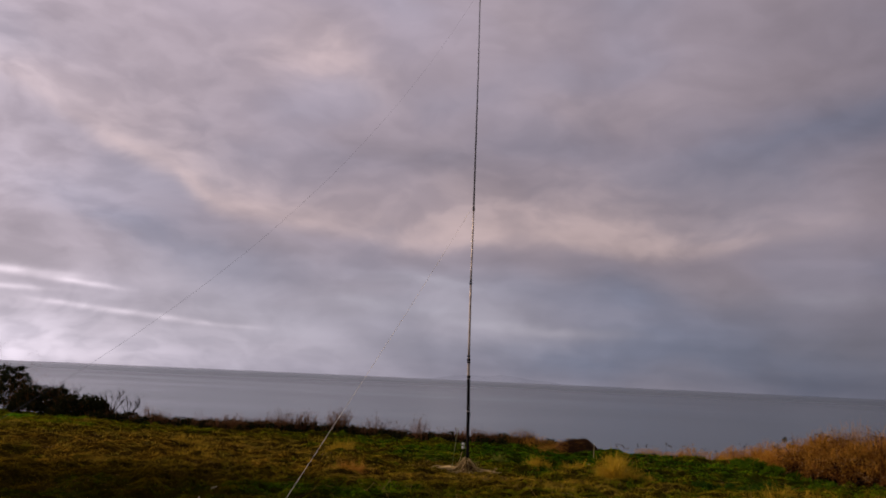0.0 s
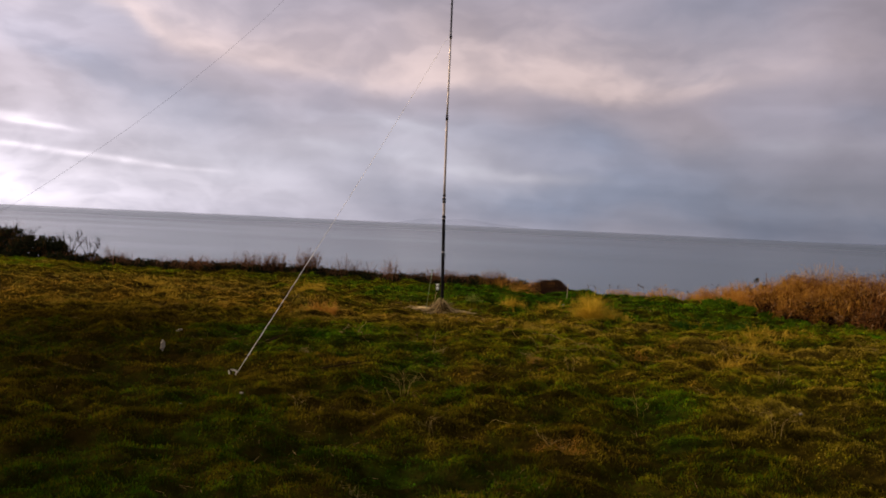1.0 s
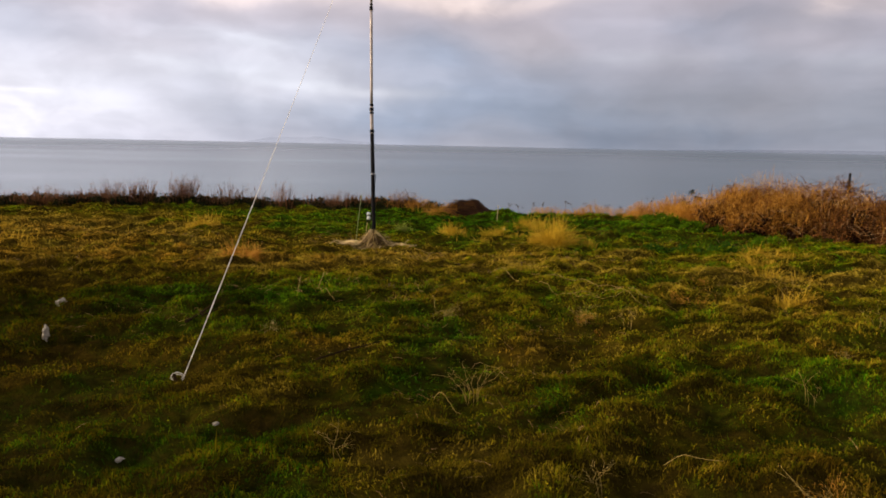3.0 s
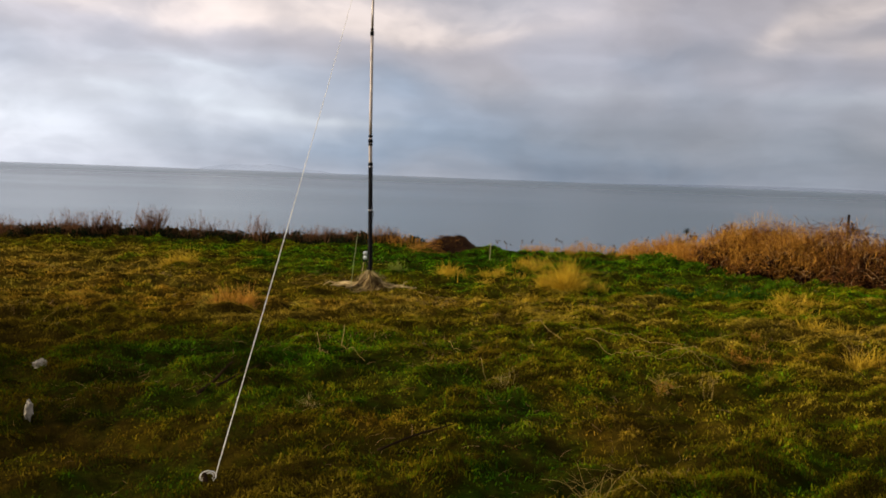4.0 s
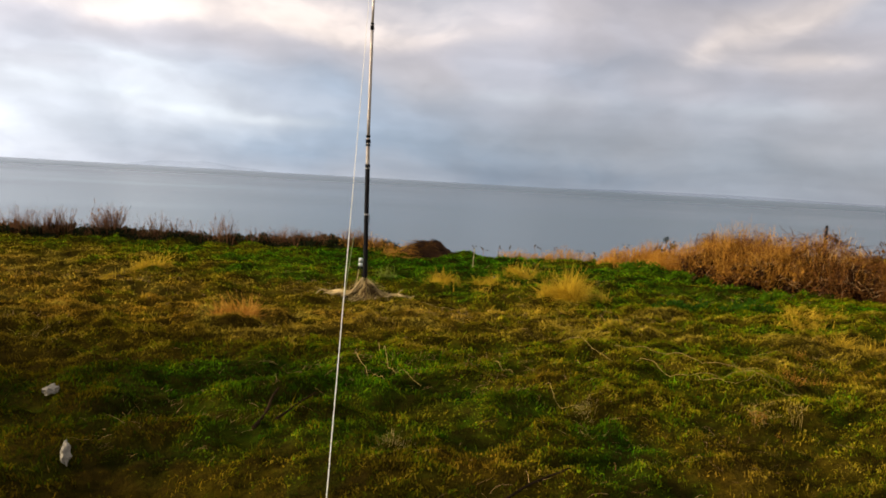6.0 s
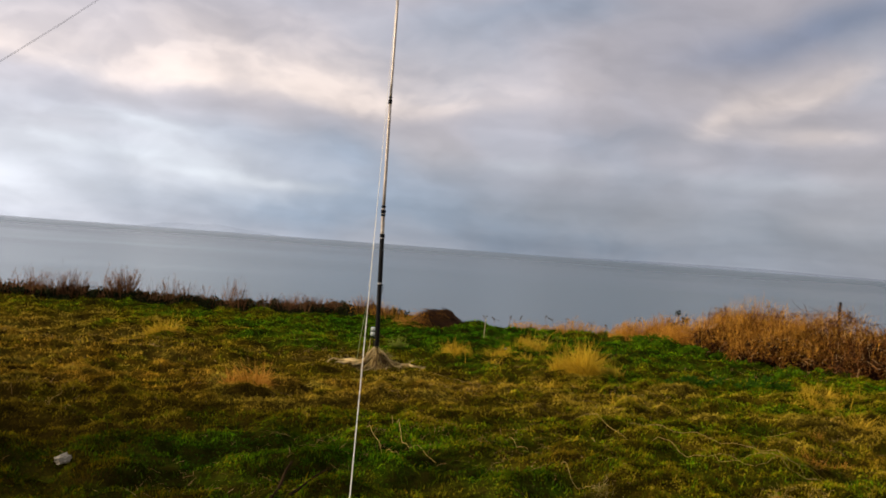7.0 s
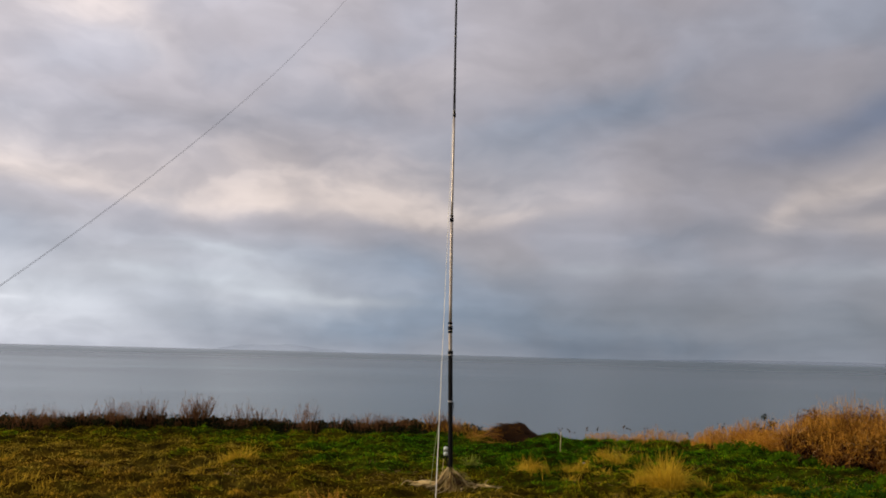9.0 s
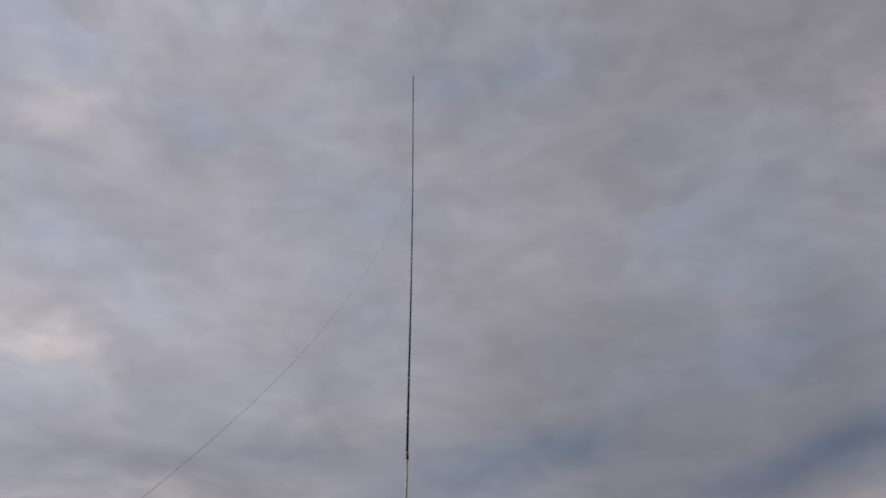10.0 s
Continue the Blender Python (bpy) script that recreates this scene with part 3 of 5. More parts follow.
def arcs(base, length, w, azimuth, rise, curl, rng, segs=4):
    """Ribbons that leave their base at the angle rise (radians) and bend down by curl on their way."""
    n = len(base)
    turn = azimuth + np.pi / 2 + rng.normal(0, 0.5, n)
    side = np.stack([np.cos(turn), np.sin(turn), rng.normal(0, 0.45, n)], 1)
    side /= np.linalg.norm(side, axis=1)[:, None]
    sway = rng.normal(0, 0.25, n)
    p, rows = np.array(base, float), []
    for i in range(segs + 1):
        u = i / segs
        if i < segs:
            half = side * (w * (1 - 0.7 * u) / 2)[:, None]
            rows += [p - half, p + half]
        else:
            rows.append(p)
        e, a = rise - curl * u, azimuth + sway * u * 2
        p = p + np.stack([np.cos(e) * np.cos(a), np.cos(e) * np.sin(a), np.sin(e)], 1) * (length / segs)[:, None]
    k = 2 * segs + 1
    v = np.stack(rows, 1).reshape(-1, 3)
    tri = [q for i in range(segs - 1) for q in ((2 * i, 2 * i + 1, 2 * i + 3), (2 * i, 2 * i + 3, 2 * i + 2))] + [(k - 3, k - 2, k - 1)]
    return v, (np.array(tri)[None] + (np.arange(n) * k)[:, None, None]).reshape(-1, 3)


def lying(base, length, w, rng, azimuth):
    """Strands of grass that lie bowed over the ground: five vertices and three triangles each."""
    n = len(base)
    b = azimuth + rng.normal(0, 0.75, n)
    way = np.stack([np.cos(b), np.sin(b) * 0.7, np.zeros(n)], 1)
    side = np.stack([-np.sin(b), np.cos(b), rng.normal(0, 0.5, n)], 1)
    bow = (length * rng.normal(0, 0.18, n))[:, None]
    half = side * (w / 2)[:, None]
    up = np.array([0, 0, 1.0])
    rise = (rng.uniform(0.010, 0.034, n))[:, None]
    start = base + up * 0.002
    mid = base + way * (length * 0.5)[:, None] + side * bow + up * rise
    tip = base + way * length[:, None] + up * rise * rng.uniform(0.2, 1.1, n)[:, None]
    v = np.stack([start - half, start + half, mid - half * 0.9, mid + half * 0.9, tip], 1).reshape(-1, 3)
    i = (np.arange(n) * 5)[:, None, None]
    return v, (np.array([[0, 1, 3], [0, 3, 2], [2, 3, 4]])[None] + i).reshape(-1, 3)


def leaf_cloud(points, size, rng, slim=0.28, up=0.0):
    """Small pointed leaves, two triangles each, turned every way."""
    n = len(points)
    d = rng.normal(size=(n, 3))
    d[:, 2] += up * rng.choice([-1, 1], n)
    d /= np.linalg.norm(d, axis=1)[:, None]
    e = np.cross(d, rng.normal(size=(n, 3)))
    e /= np.linalg.norm(e, axis=1)[:, None]
    s = (size * rng.uniform(0.6, 1.4, n))[:, None]
    fold = np.cross(d, e) * s * 0.15
    v = np.stack([points - d * s * 0.5, points + e * s * slim + fold, points + d * s * 0.5, points - e * s * slim + fold], 1).reshape(-1, 3)
    i = (np.arange(n) * 4)[:, None, None]
    return v, (np.array([[0, 1, 2], [0, 2, 3]])[None] + i).reshape(-1, 3)


def joined(pieces):
    vs, fs, k = [], [], 0
    for v, f in pieces:
        vs.append(v)
        fs.append(f + k)
        k += len(v)
    return np.concatenate(vs), np.concatenate(fs)


def tube(points, radii, sides=8):
    """A round tube along points, closed at both ends, all in quads."""
    pts = np.asarray(points, float)
    radii = np.broadcast_to(np.asarray(radii, float), (len(pts),))
    tan = np.gradient(pts, axis=0)
    tan /= np.linalg.norm(tan, axis=1)[:, None] + 1e-12
    ref = np.array([1.0, 0, 0]) if abs(tan[0][0]) < 0.8 else np.array([0, 1.0, 0])
    u = np.cross(tan, ref)
    u /= np.linalg.norm(u, axis=1)[:, None]
    w = np.cross(tan, u)
    ang = np.linspace(0, 2 * np.pi, sides, endpoint=False)
    v = (pts[:, None] + (u[:, None] * np.cos(ang)[None, :, None] + w[:, None] * np.sin(ang)[None, :, None]) * radii[:, None, None]).reshape(-1, 3)
    f = []
    for i in range(len(pts) - 1):
        for j in range(sides):
            a, b = i * sides + j, i * sides + (j + 1) % sides
            f.append((a, b, b + sides, a + sides))
    last = (len(pts) - 1) * sides
    for j in range(1, sides // 2):
        f.append((j - 1, sides - j, sides - j - 1, j))
        f.append((last + j - 1, last + j, last + sides - j - 1, last + sides - j))
    return v, np.array(f)


def on_ground(x, y):
    return np.stack([x, y, height(x, y)], 1)


# ---------------------------------------------------------------- ground, sea and distance
def build_ground():
    def axis(lo, hi, step, far_lo, far_hi):
        mid = np.arange(lo, hi + step / 2, step)
        out = np.cumsum(step * 1.16 ** np.arange(1, 60))
        return np.concatenate([(lo - out[out < lo - far_lo])[::-1], mid, hi + out[out < far_hi - hi]])
    xs, ys = axis(-9, 9, 0.08, -420, 420), axis(1.5, 25.5, 0.08, -420, 70)
    gx, gy = np.meshgrid(xs, ys)
    v = np.stack([gx.ravel(), gy.ravel(), height(gx, gy).ravel()], 1)
    r, c = len(ys), len(xs)
    i = (np.arange(r - 1)[:, None] * c + np.arange(c - 1)[None]).ravel()
    f = np.stack([i, i + 1, i + c + 1, i + c], 1)
    single("ground", raw_mesh("ground", v, f), TURF, "rough cliff-top pasture of patchy green and withered grass", "ground", kind="structure", smooth=True)
    ang = np.linspace(0, 2 * np.pi, 181)[:-1]
    rings = [20, 60, 150, 400, 1000, 2200, 4900]
    v = np.array([(r_ * np.sin(a), r_ * np.cos(a), -10.0) for r_ in rings for a in ang])
    f = [(k * 180 + j, k * 180 + (j + 1) % 180, (k + 1) * 180 + (j + 1) % 180, (k + 1) * 180 + j) for k in range(len(rings) - 1) for j in range(180)]
    f = [q[::-1] for q in f]
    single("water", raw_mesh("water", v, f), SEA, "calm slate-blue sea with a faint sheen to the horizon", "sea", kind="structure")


def far_land(name, mat, label, az0, az1, top, seed):
    """A long low ridge on the horizon, solid, rising out of the sea."""
    n = 90
    az = np.radians(np.linspace(az0, az1, n))
    u = np.linspace(0, 1, n)
    prof = top * np.clip(np.sin(np.pi * u), 0, 1) ** 0.8 * (0.45 + 0.75 * lattice(u * 5, u * 0, seed) + 0.15 * lattice(u * 17, u * 0, seed + 1))
    v = []
    for r_, k in ((4600, 0.0), (4680, 1.0), (4760, 0.0)):
        v.append(np.stack([r_ * np.sin(az), r_ * np.cos(az), -10.4 + prof * k + 0.3], 1))
    v = np.concatenate(v)
    f = [(k * n + i, k * n + i + 1, (k + 1) * n + i + 1, (k + 1) * n + i) for k in range(2) for i in range(n - 1)]
    single(name, raw_mesh(name, v, f), mat, label, "island" if "island" in name else "coast", kind="structure", smooth=True)


build_ground()
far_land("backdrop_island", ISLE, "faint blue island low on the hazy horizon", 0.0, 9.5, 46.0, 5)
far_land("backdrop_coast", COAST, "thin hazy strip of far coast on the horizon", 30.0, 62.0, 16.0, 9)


# ---------------------------------------------------------------- turf
def build_turf():
    rng = np.random.default_rng(4)
    def field(n, x0, x1, y0, y1):
        x, y = rng.uniform(x0, x1, n), rng.uniform(y0, y1, n)
        keep = (y < edge(x) + 0.5) & (np.abs(x) < 2.8 + (y + 1.5) * 0.62 + 1.2)
        return x[keep], y[keep]
    def comb(x, y):
        """Which way the wind and the cattle have laid the grass."""
        return 9.0 * lattice(x * 1.9, y * 1.9, 61) + 6.0 * lattice(x * 6.3, y * 6.3, 62) + rng.normal(0, 0.8, len(x))
    xs, ys = [], []
    for n, box in ((310000, (-5.5, 5.5, 2.4, 8.5)), (310000, (-8.5, 8.5, 8.5, 15)), (170000, (-12, 10, 15, 25))):
        x, y = field(n, *box)
        xs.append(x)
        ys.append(y)
    x, y = np.concatenate(xs), np.concatenate(ys)
    lump = lumps(x, y) / 0.08
    clump = 0.6 * lattice(x * 8, y * 11, 12) + 0.4 * lattice(x * 19, y * 25, 13)
    keep = rng.uniform(0, 1, len(x)) < np.clip(0.50 + 0.75 * lump + 0.9 * (clump - 0.5), 0.16, 1)
    x, y, lump, clump = x[keep], y[keep], lump[keep], clump[keep]
    far = np.clip((y - 5) / 15, 0, 1)
    h = rng.uniform(0.008, 0.023, len(x)) * (0.6 + 1.5 * clump ** 2) * (1 + 0.4 * np.clip(lump, 0, 1)) * (1 + 0.5 * far)
    tall = rng.uniform(0, 1, len(x)) < 0.012
    h[tall] *= rng.uniform(1.4, 2.6, tall.sum())
    w = rng.uniform(0.0026, 0.0046, len(x)) * (1 + 1.9 * far)
    base = on_ground(x, y)
    base[:, 2] -= 0.003
    upright = blades(base, h, w, rng.uniform(0.15, 1.3, len(x)), rng, comb(x, y), droop=0.37)
    xs, ys = [], []
    for n, box in ((180000, (-5.5, 5.5, 2.4, 8.5)), (150000, (-8.5, 8.5, 8.5, 15)), (55000, (-12, 10, 15, 24.5))):
        x, y = field(n, *box)
        xs.append(x)
        ys.append(y)
    x, y = np.concatenate(xs), np.concatenate(ys)
    keep = rng.uniform(0, 1, len(x)) < np.clip(0.5 + 0.8 * lumps(x, y) / 0.08 + 0.8 * (lattice(x * 8, y * 11, 12) - 0.5), 0.12, 1)
    x, y = x[keep], y[keep]
    far = np.clip((y - 5) / 15, 0, 1)
    tangle = lying(on_ground(x, y), rng.uniform(0.012, 0.036, len(x)) * (1 + 1.0 * far), rng.uniform(0.0020, 0.0038, len(x)) * (1 + 1.5 * far), rng, comb(x, y))
    # coarser tussocks, laid over
    x, y = field(130000, -8.5, 8.5, 9.5, 22)
    tuft = lattice(x * 3.1, y * 4.3, 71) + 0.35 * (lattice(x * 9.0, y * 12.0, 72) - 0.5)
    keep = rng.uniform(0, 1, len(x)) < np.clip((tuft - 0.58) * 4, 0, 1)
    x, y = x[keep], y[keep]
    far = np.clip((y - 5) / 15, 0, 1)
    coarse = blades(on_ground(x, y), rng.uniform(0.030, 0.070, len(x)), rng.uniform(0.0024, 0.0046, len(x)) * (1 + far), rng.uniform(0.6, 1.3, len(x)), rng, comb(x, y), droop=0.37)
    # small clover-like leaves between the blades
    x, y = field(260000, -5.5, 6.0, 2.4, 12.5)
    keep = rng.uniform(0, 1, len(x)) < np.clip(0.45 + 0.6 * lumps(x, y) / 0.08 + 1.2 * (lattice(x * 7, y * 9, 15) - 0.5), 0.05, 1)
    x, y = x[keep], y[keep]
    p = on_ground(x, y)
    p[:, 2] += rng.uniform(0.002, 0.022, len(x))
    leaves = leaf_cloud(p, rng.uniform(0.007, 0.013, len(x)) * (1 + 0.5 * np.clip((y - 5) / 8, 0, 1)), rng, 0.36)
    v, f = joined([upright, tangle, coarse, leaves])
    single("turf_grass", raw_mesh("turf_grass", v, f), BLADE, "short grazed turf, green with withered brown patches", "grass", kind="stuff")
    # dead straw lying matted through the turf, in patches
    x, y = field(60000, -8, 8.5, 3.2, 19)
    patch = 0.6 * lattice(x * 0.9, y * 0.9, 27) + 0.3 * lattice(x * 2.6, y * 2.6, 28) + 0.1 * lattice(x * 9, y * 12, 29)
    for px, py, r in ((0.0, 11.1, 0.9), (0.3, 9.1, 0.6), (1.1, 9.3, 0.4), (-2.3, 10.2, 0.9), (0.9, 13.8, 1.2), (-1.6, 13.6, 0.8), (2.3, 10.4, 0.7), (4.2, 11.5, 0.7), (-0.3, 8.0, 0.4), (0.5, 6.2, 0.4)):
        patch = patch + 0.22 * np.exp(-((x - px) ** 2 + (y - py) ** 2 * 1.6) / (r * r))
    keep = rng.uniform(0, 1, len(x)) < np.clip((patch - 0.55) * 3.0, 0.03, 0.85)
    x, y = x[keep], y[keep]
    far = np.clip((y - 5) / 12, 0, 1)
    base = on_ground(x, y)
    base[:, 2] += rng.uniform(0.002, 0.016, len(x))
    v, f = arcs(base, rng.uniform(0.03, 0.10, len(x)) * (1 + 0.5 * far), rng.uniform(0.0014, 0.0026, len(x)) * (1 + 1.2 * far), comb(x, y), rng.uniform(0.0, 0.7, len(x)), rng.uniform(0.2, 1.2, len(x)), rng, 3)
    v[:, 2] = np.maximum(v[:, 2], height(v[:, 0], v[:, 1]) + 0.003)
    single("dead_straw_litter", raw_mesh("dead_straw_litter", v, f), MATSTRAW, "pale dead straw lying matted in patches through the turf", "dead grass", kind="stuff")


build_turf()


# ---------------------------------------------------------------- the mast
MAST_Z = [0.0, 1.565, 1.94, 3.386, 4.865, 6.015, 6.965, 7.40, 7.955, 9.26, 11.9]
MAST_X = [0.475, 0.435, 0.424, 0.407, 0.406, 0.398, 0.395, 0.392, 0.388, 0.37, 0.31]
MAST_Y = 15.985


def mast_x(z):
    return float(np.interp(z, MAST_Z, MAST_X))


def build_mast():
    root = thing("telescopic_mast", "tall telescopic glass-fibre mast, black base and thin tip, guyed upright", "mast", (MAST_X[0], MAST_Y, float(height(MAST_X[0], MAST_Y))))
    origin = np.array(root.location)

    def rod(name, z0, z1, r0, r1, mat, label="", sides=14, steps=6):
        zs = np.linspace(z0, z1, steps)
        pts = np.array([(mast_x(z), MAST_Y, z) for z in zs]) - origin
        v, f = tube(pts, np.linspace(r0, r1, steps), sides)
        return attach(name, raw_mesh(name, v, f), mat, root, label, True)
    rod("base_tube", -0.16, 1.565, 0.031, 0.030, BLACK, "matt black base tube")
    rod("tube_section", 1.55, 1.95, 0.0255, 0.025, GREY, "silvery tan tube section")
    rod("tube_section", 1.93, 3.40, 0.0220, 0.0205, GREY, "silvery tan tube section")
    rod("tube_section", 3.37, 4.88, 0.0175, 0.0160, GREY, "silvery tan tube section")
    r = 0.0165
    for z0, z1 in zip(MAST_Z[4:-1], MAST_Z[5:]):
        rod("tube_section", z0 - 0.02, z1 + 0.02, r, r * 0.86, BLACK, "thin dark upper section")
        r *= 0.87
    for z, rr, hh in ((1.585, 0.034, 0.045), (1.86, 0.031, 0.03), (1.91, 0.033, 0.05), (1.975, 0.030, 0.03), (3.386, 0.027, 0.055), (3.44, 0.0235, 0.02), (4.865, 0.024, 0.05)):
        rod("clamp_collar", z - hh / 2, z + hh / 2, rr, rr * 0.95, BLACK, "black clamp collar", 14, 3)
    for z, rr in ((1.555, 0.0325), (0.94, 0.0322), (4.93, 0.019), (6.015, 0.0175), (6.965, 0.0155), (7.40, 0.0140), (7.955, 0.0125), (9.26, 0.0115)):
        band = rod("tape_band", z - 0.010, z + 0.010, rr, rr, TAPE, "pale tape band", 12, 2)
        if z == 0.94:
            frayed = band
    rod("tip_cap", 11.80, 11.92, 0.008, 0.006, BLACK, "dark tip cap", 8, 3)
    # frayed tape tail on the base tube
    pts = np.array([(mast_x(1.0) + 0.034, MAST_Y - 0.01, 0.94), (mast_x(1) + 0.045, MAST_Y - 0.012, 0.89), (mast_x(1) + 0.040, MAST_Y - 0.012, 0.80)]) - origin
    v, f = tube(pts, [0.006, 0.005, 0.002], 6)
    attach("tape_tail", raw_mesh("tape_tail", v, f), BLACK, frayed)


build_mast()


def strand(name, a, b, sag, radius, mat, label, category, sides=6, steps=40):
    """A hanging rope or wire between two places."""
    a, b = np.array(a, float), np.array(b, float)
    u = np.linspace(0, 1, steps)
    pts = a + (b - a) * u[:, None]
    pts[:, 2] -= 4 * sag * u * (1 - u)
    v, f = tube(pts - a, radius, sides)
    ob = single(name, raw_mesh(name, v, f), mat, label, category, smooth=True)
    ob.location = a
    return ob


def peg_at(x, y, lean, loops):
    """A ground peg with its rope made off round it."""
    z = float(height(x, y))
    root = thing("ground_peg", "short dark ground peg in the turf with white rope", "peg", (x, y, z))
    a = np.array([0, 0, -0.12])
    b = np.array([lean[0], lean[1], 0.055])
    v, f = tube([a, (a + b) / 2, b], [0.008, 0.011, 0.011], 8)
    attach("spike", raw_mesh("spike", v, f), WOOD, root, "dark spike", True)
    if loops:
        for k, (rad, turn_, lift) in enumerate(((0.036, 0.0, 0.034), (0.028, 0.5, 0.026))):
            t = np.linspace(-0.9 + 0.3 * k, 4.1 + 0.4 * k, 30)
            pts = np.stack([np.cos(t) * rad * np.cos(turn_) - 0.012, np.cos(t) * rad * np.sin(turn_) + 0.01 * k - 0.02, lift + np.sin(t) * rad * 0.75], 1)
            pts[:, 2] = np.maximum(pts[:, 2], 0.004)
            v, f = tube(pts, 0.0024, 6)
            attach("rope_loop", raw_mesh("rope_loop", v, f), ROPE, root, "white rope loop", True)
    return root


PEG = (-1.84, 8.75)
peg_at(*PEG, (-0.03, -0.03), True)
strand("guy_rope", (PEG[0] + 0.02, PEG[1], 0.03), (mast_x(4.9) - 0.02, MAST_Y - 0.015, 4.92), 0.05, 0.0024, ROPE, "taut white guy rope from a ground peg to the mast", "rope")
PEG_FAR = (-4.57, 5.29)
peg_at(*PEG_FAR, (-0.04, -0.06), False)
strand("guy_wire", (PEG_FAR[0], PEG_FAR[1], 0.10), (mast_x(9.5) - 0.01, MAST_Y - 0.005, 9.52), 1.21, 0.0030, NYLON, "thin grey guy line sagging down from the upper mast", "wire")
strand("antenna_wire", (mast_x(4.7) - 0.03, MAST_Y - 0.03, 4.75), (mast_x(9.2) - 0.012, MAST_Y, 9.24), 0.0, 0.0024, NYLON, "thin grey wire hanging beside the upper mast", "wire")


def matching_box():
    """The small weatherproof box at the mast's foot."""
    x, y, z = 0.383, 15.93, 0.0
    root = thing("junction_box", "small off-white plastic box with dark glands beside the mast foot", "box", (x, y, z))
    bm = bmesh.new()
    bmesh.ops.create_cube(bm, size=1, matrix=Matrix.Translation((0, 0, 0.30)) @ Matrix.Diagonal((0.050, 0.040, 0.115, 1)))
    bmesh.ops.bevel(bm, geom=bm.edges[:], offset=0.008, segments=2, affect="EDGES")
    part("body", bm, BOXGREY, root, "grey-green body")
    for z0, hh in ((0.337, 0.048), (0.272, 0.050)):
        bm = bmesh.new()
        bmesh.ops.create_cube(bm, size=1, matrix=Matrix.Translation((-0.004, -0.026, z0)) @ Matrix.Diagonal((0.056, 0.022, hh, 1)))
        bmesh.ops.bevel(bm, geom=bm.edges[:], offset=0.006, segments=2, affect="EDGES")
        part("lid", bm, PLASTIC, root, "off-white lid")
    glands = []
    for sx in (-0.018, 0.018):
        v, f = tube([(sx, 0, 0.245), (sx, 0, 0.215), (sx, 0, 0.205)], [0.012, 0.012, 0.009], 10)
        glands.append(attach("cable_gland", raw_mesh("cable_gland", v, f), BLACK, root, "black cable gland", True))
    v, f = tube([(0.018, 0, 0.21), (0.03, 0.01, 0.14), (0.05, 0.0, 0.05), (0.06, -0.02, -0.06)], 0.006, 8)
    attach("cable", raw_mesh("cable", v, f), BLACK, glands[1], "black cable", True)
    v, f = tube([(-0.018, 0, 0.21), (-0.03, -0.02, 0.16), (-0.05, -0.05, 0.06), (-0.12, -0.10, -0.08)], 0.004, 8)
    attach("cable", raw_mesh("cable", v, f), TANWIRE, glands[0], "tan cable", True)
    # strap to the mast
    v, f = tube([(0.03, 0.02, 0.33), (0.06, 0.02, 0.33), (0.085, 0.035, 0.33)], 0.006, 6)
    attach("strap", raw_mesh("strap", v, f), BLACK, root, "", True)


matching_box()


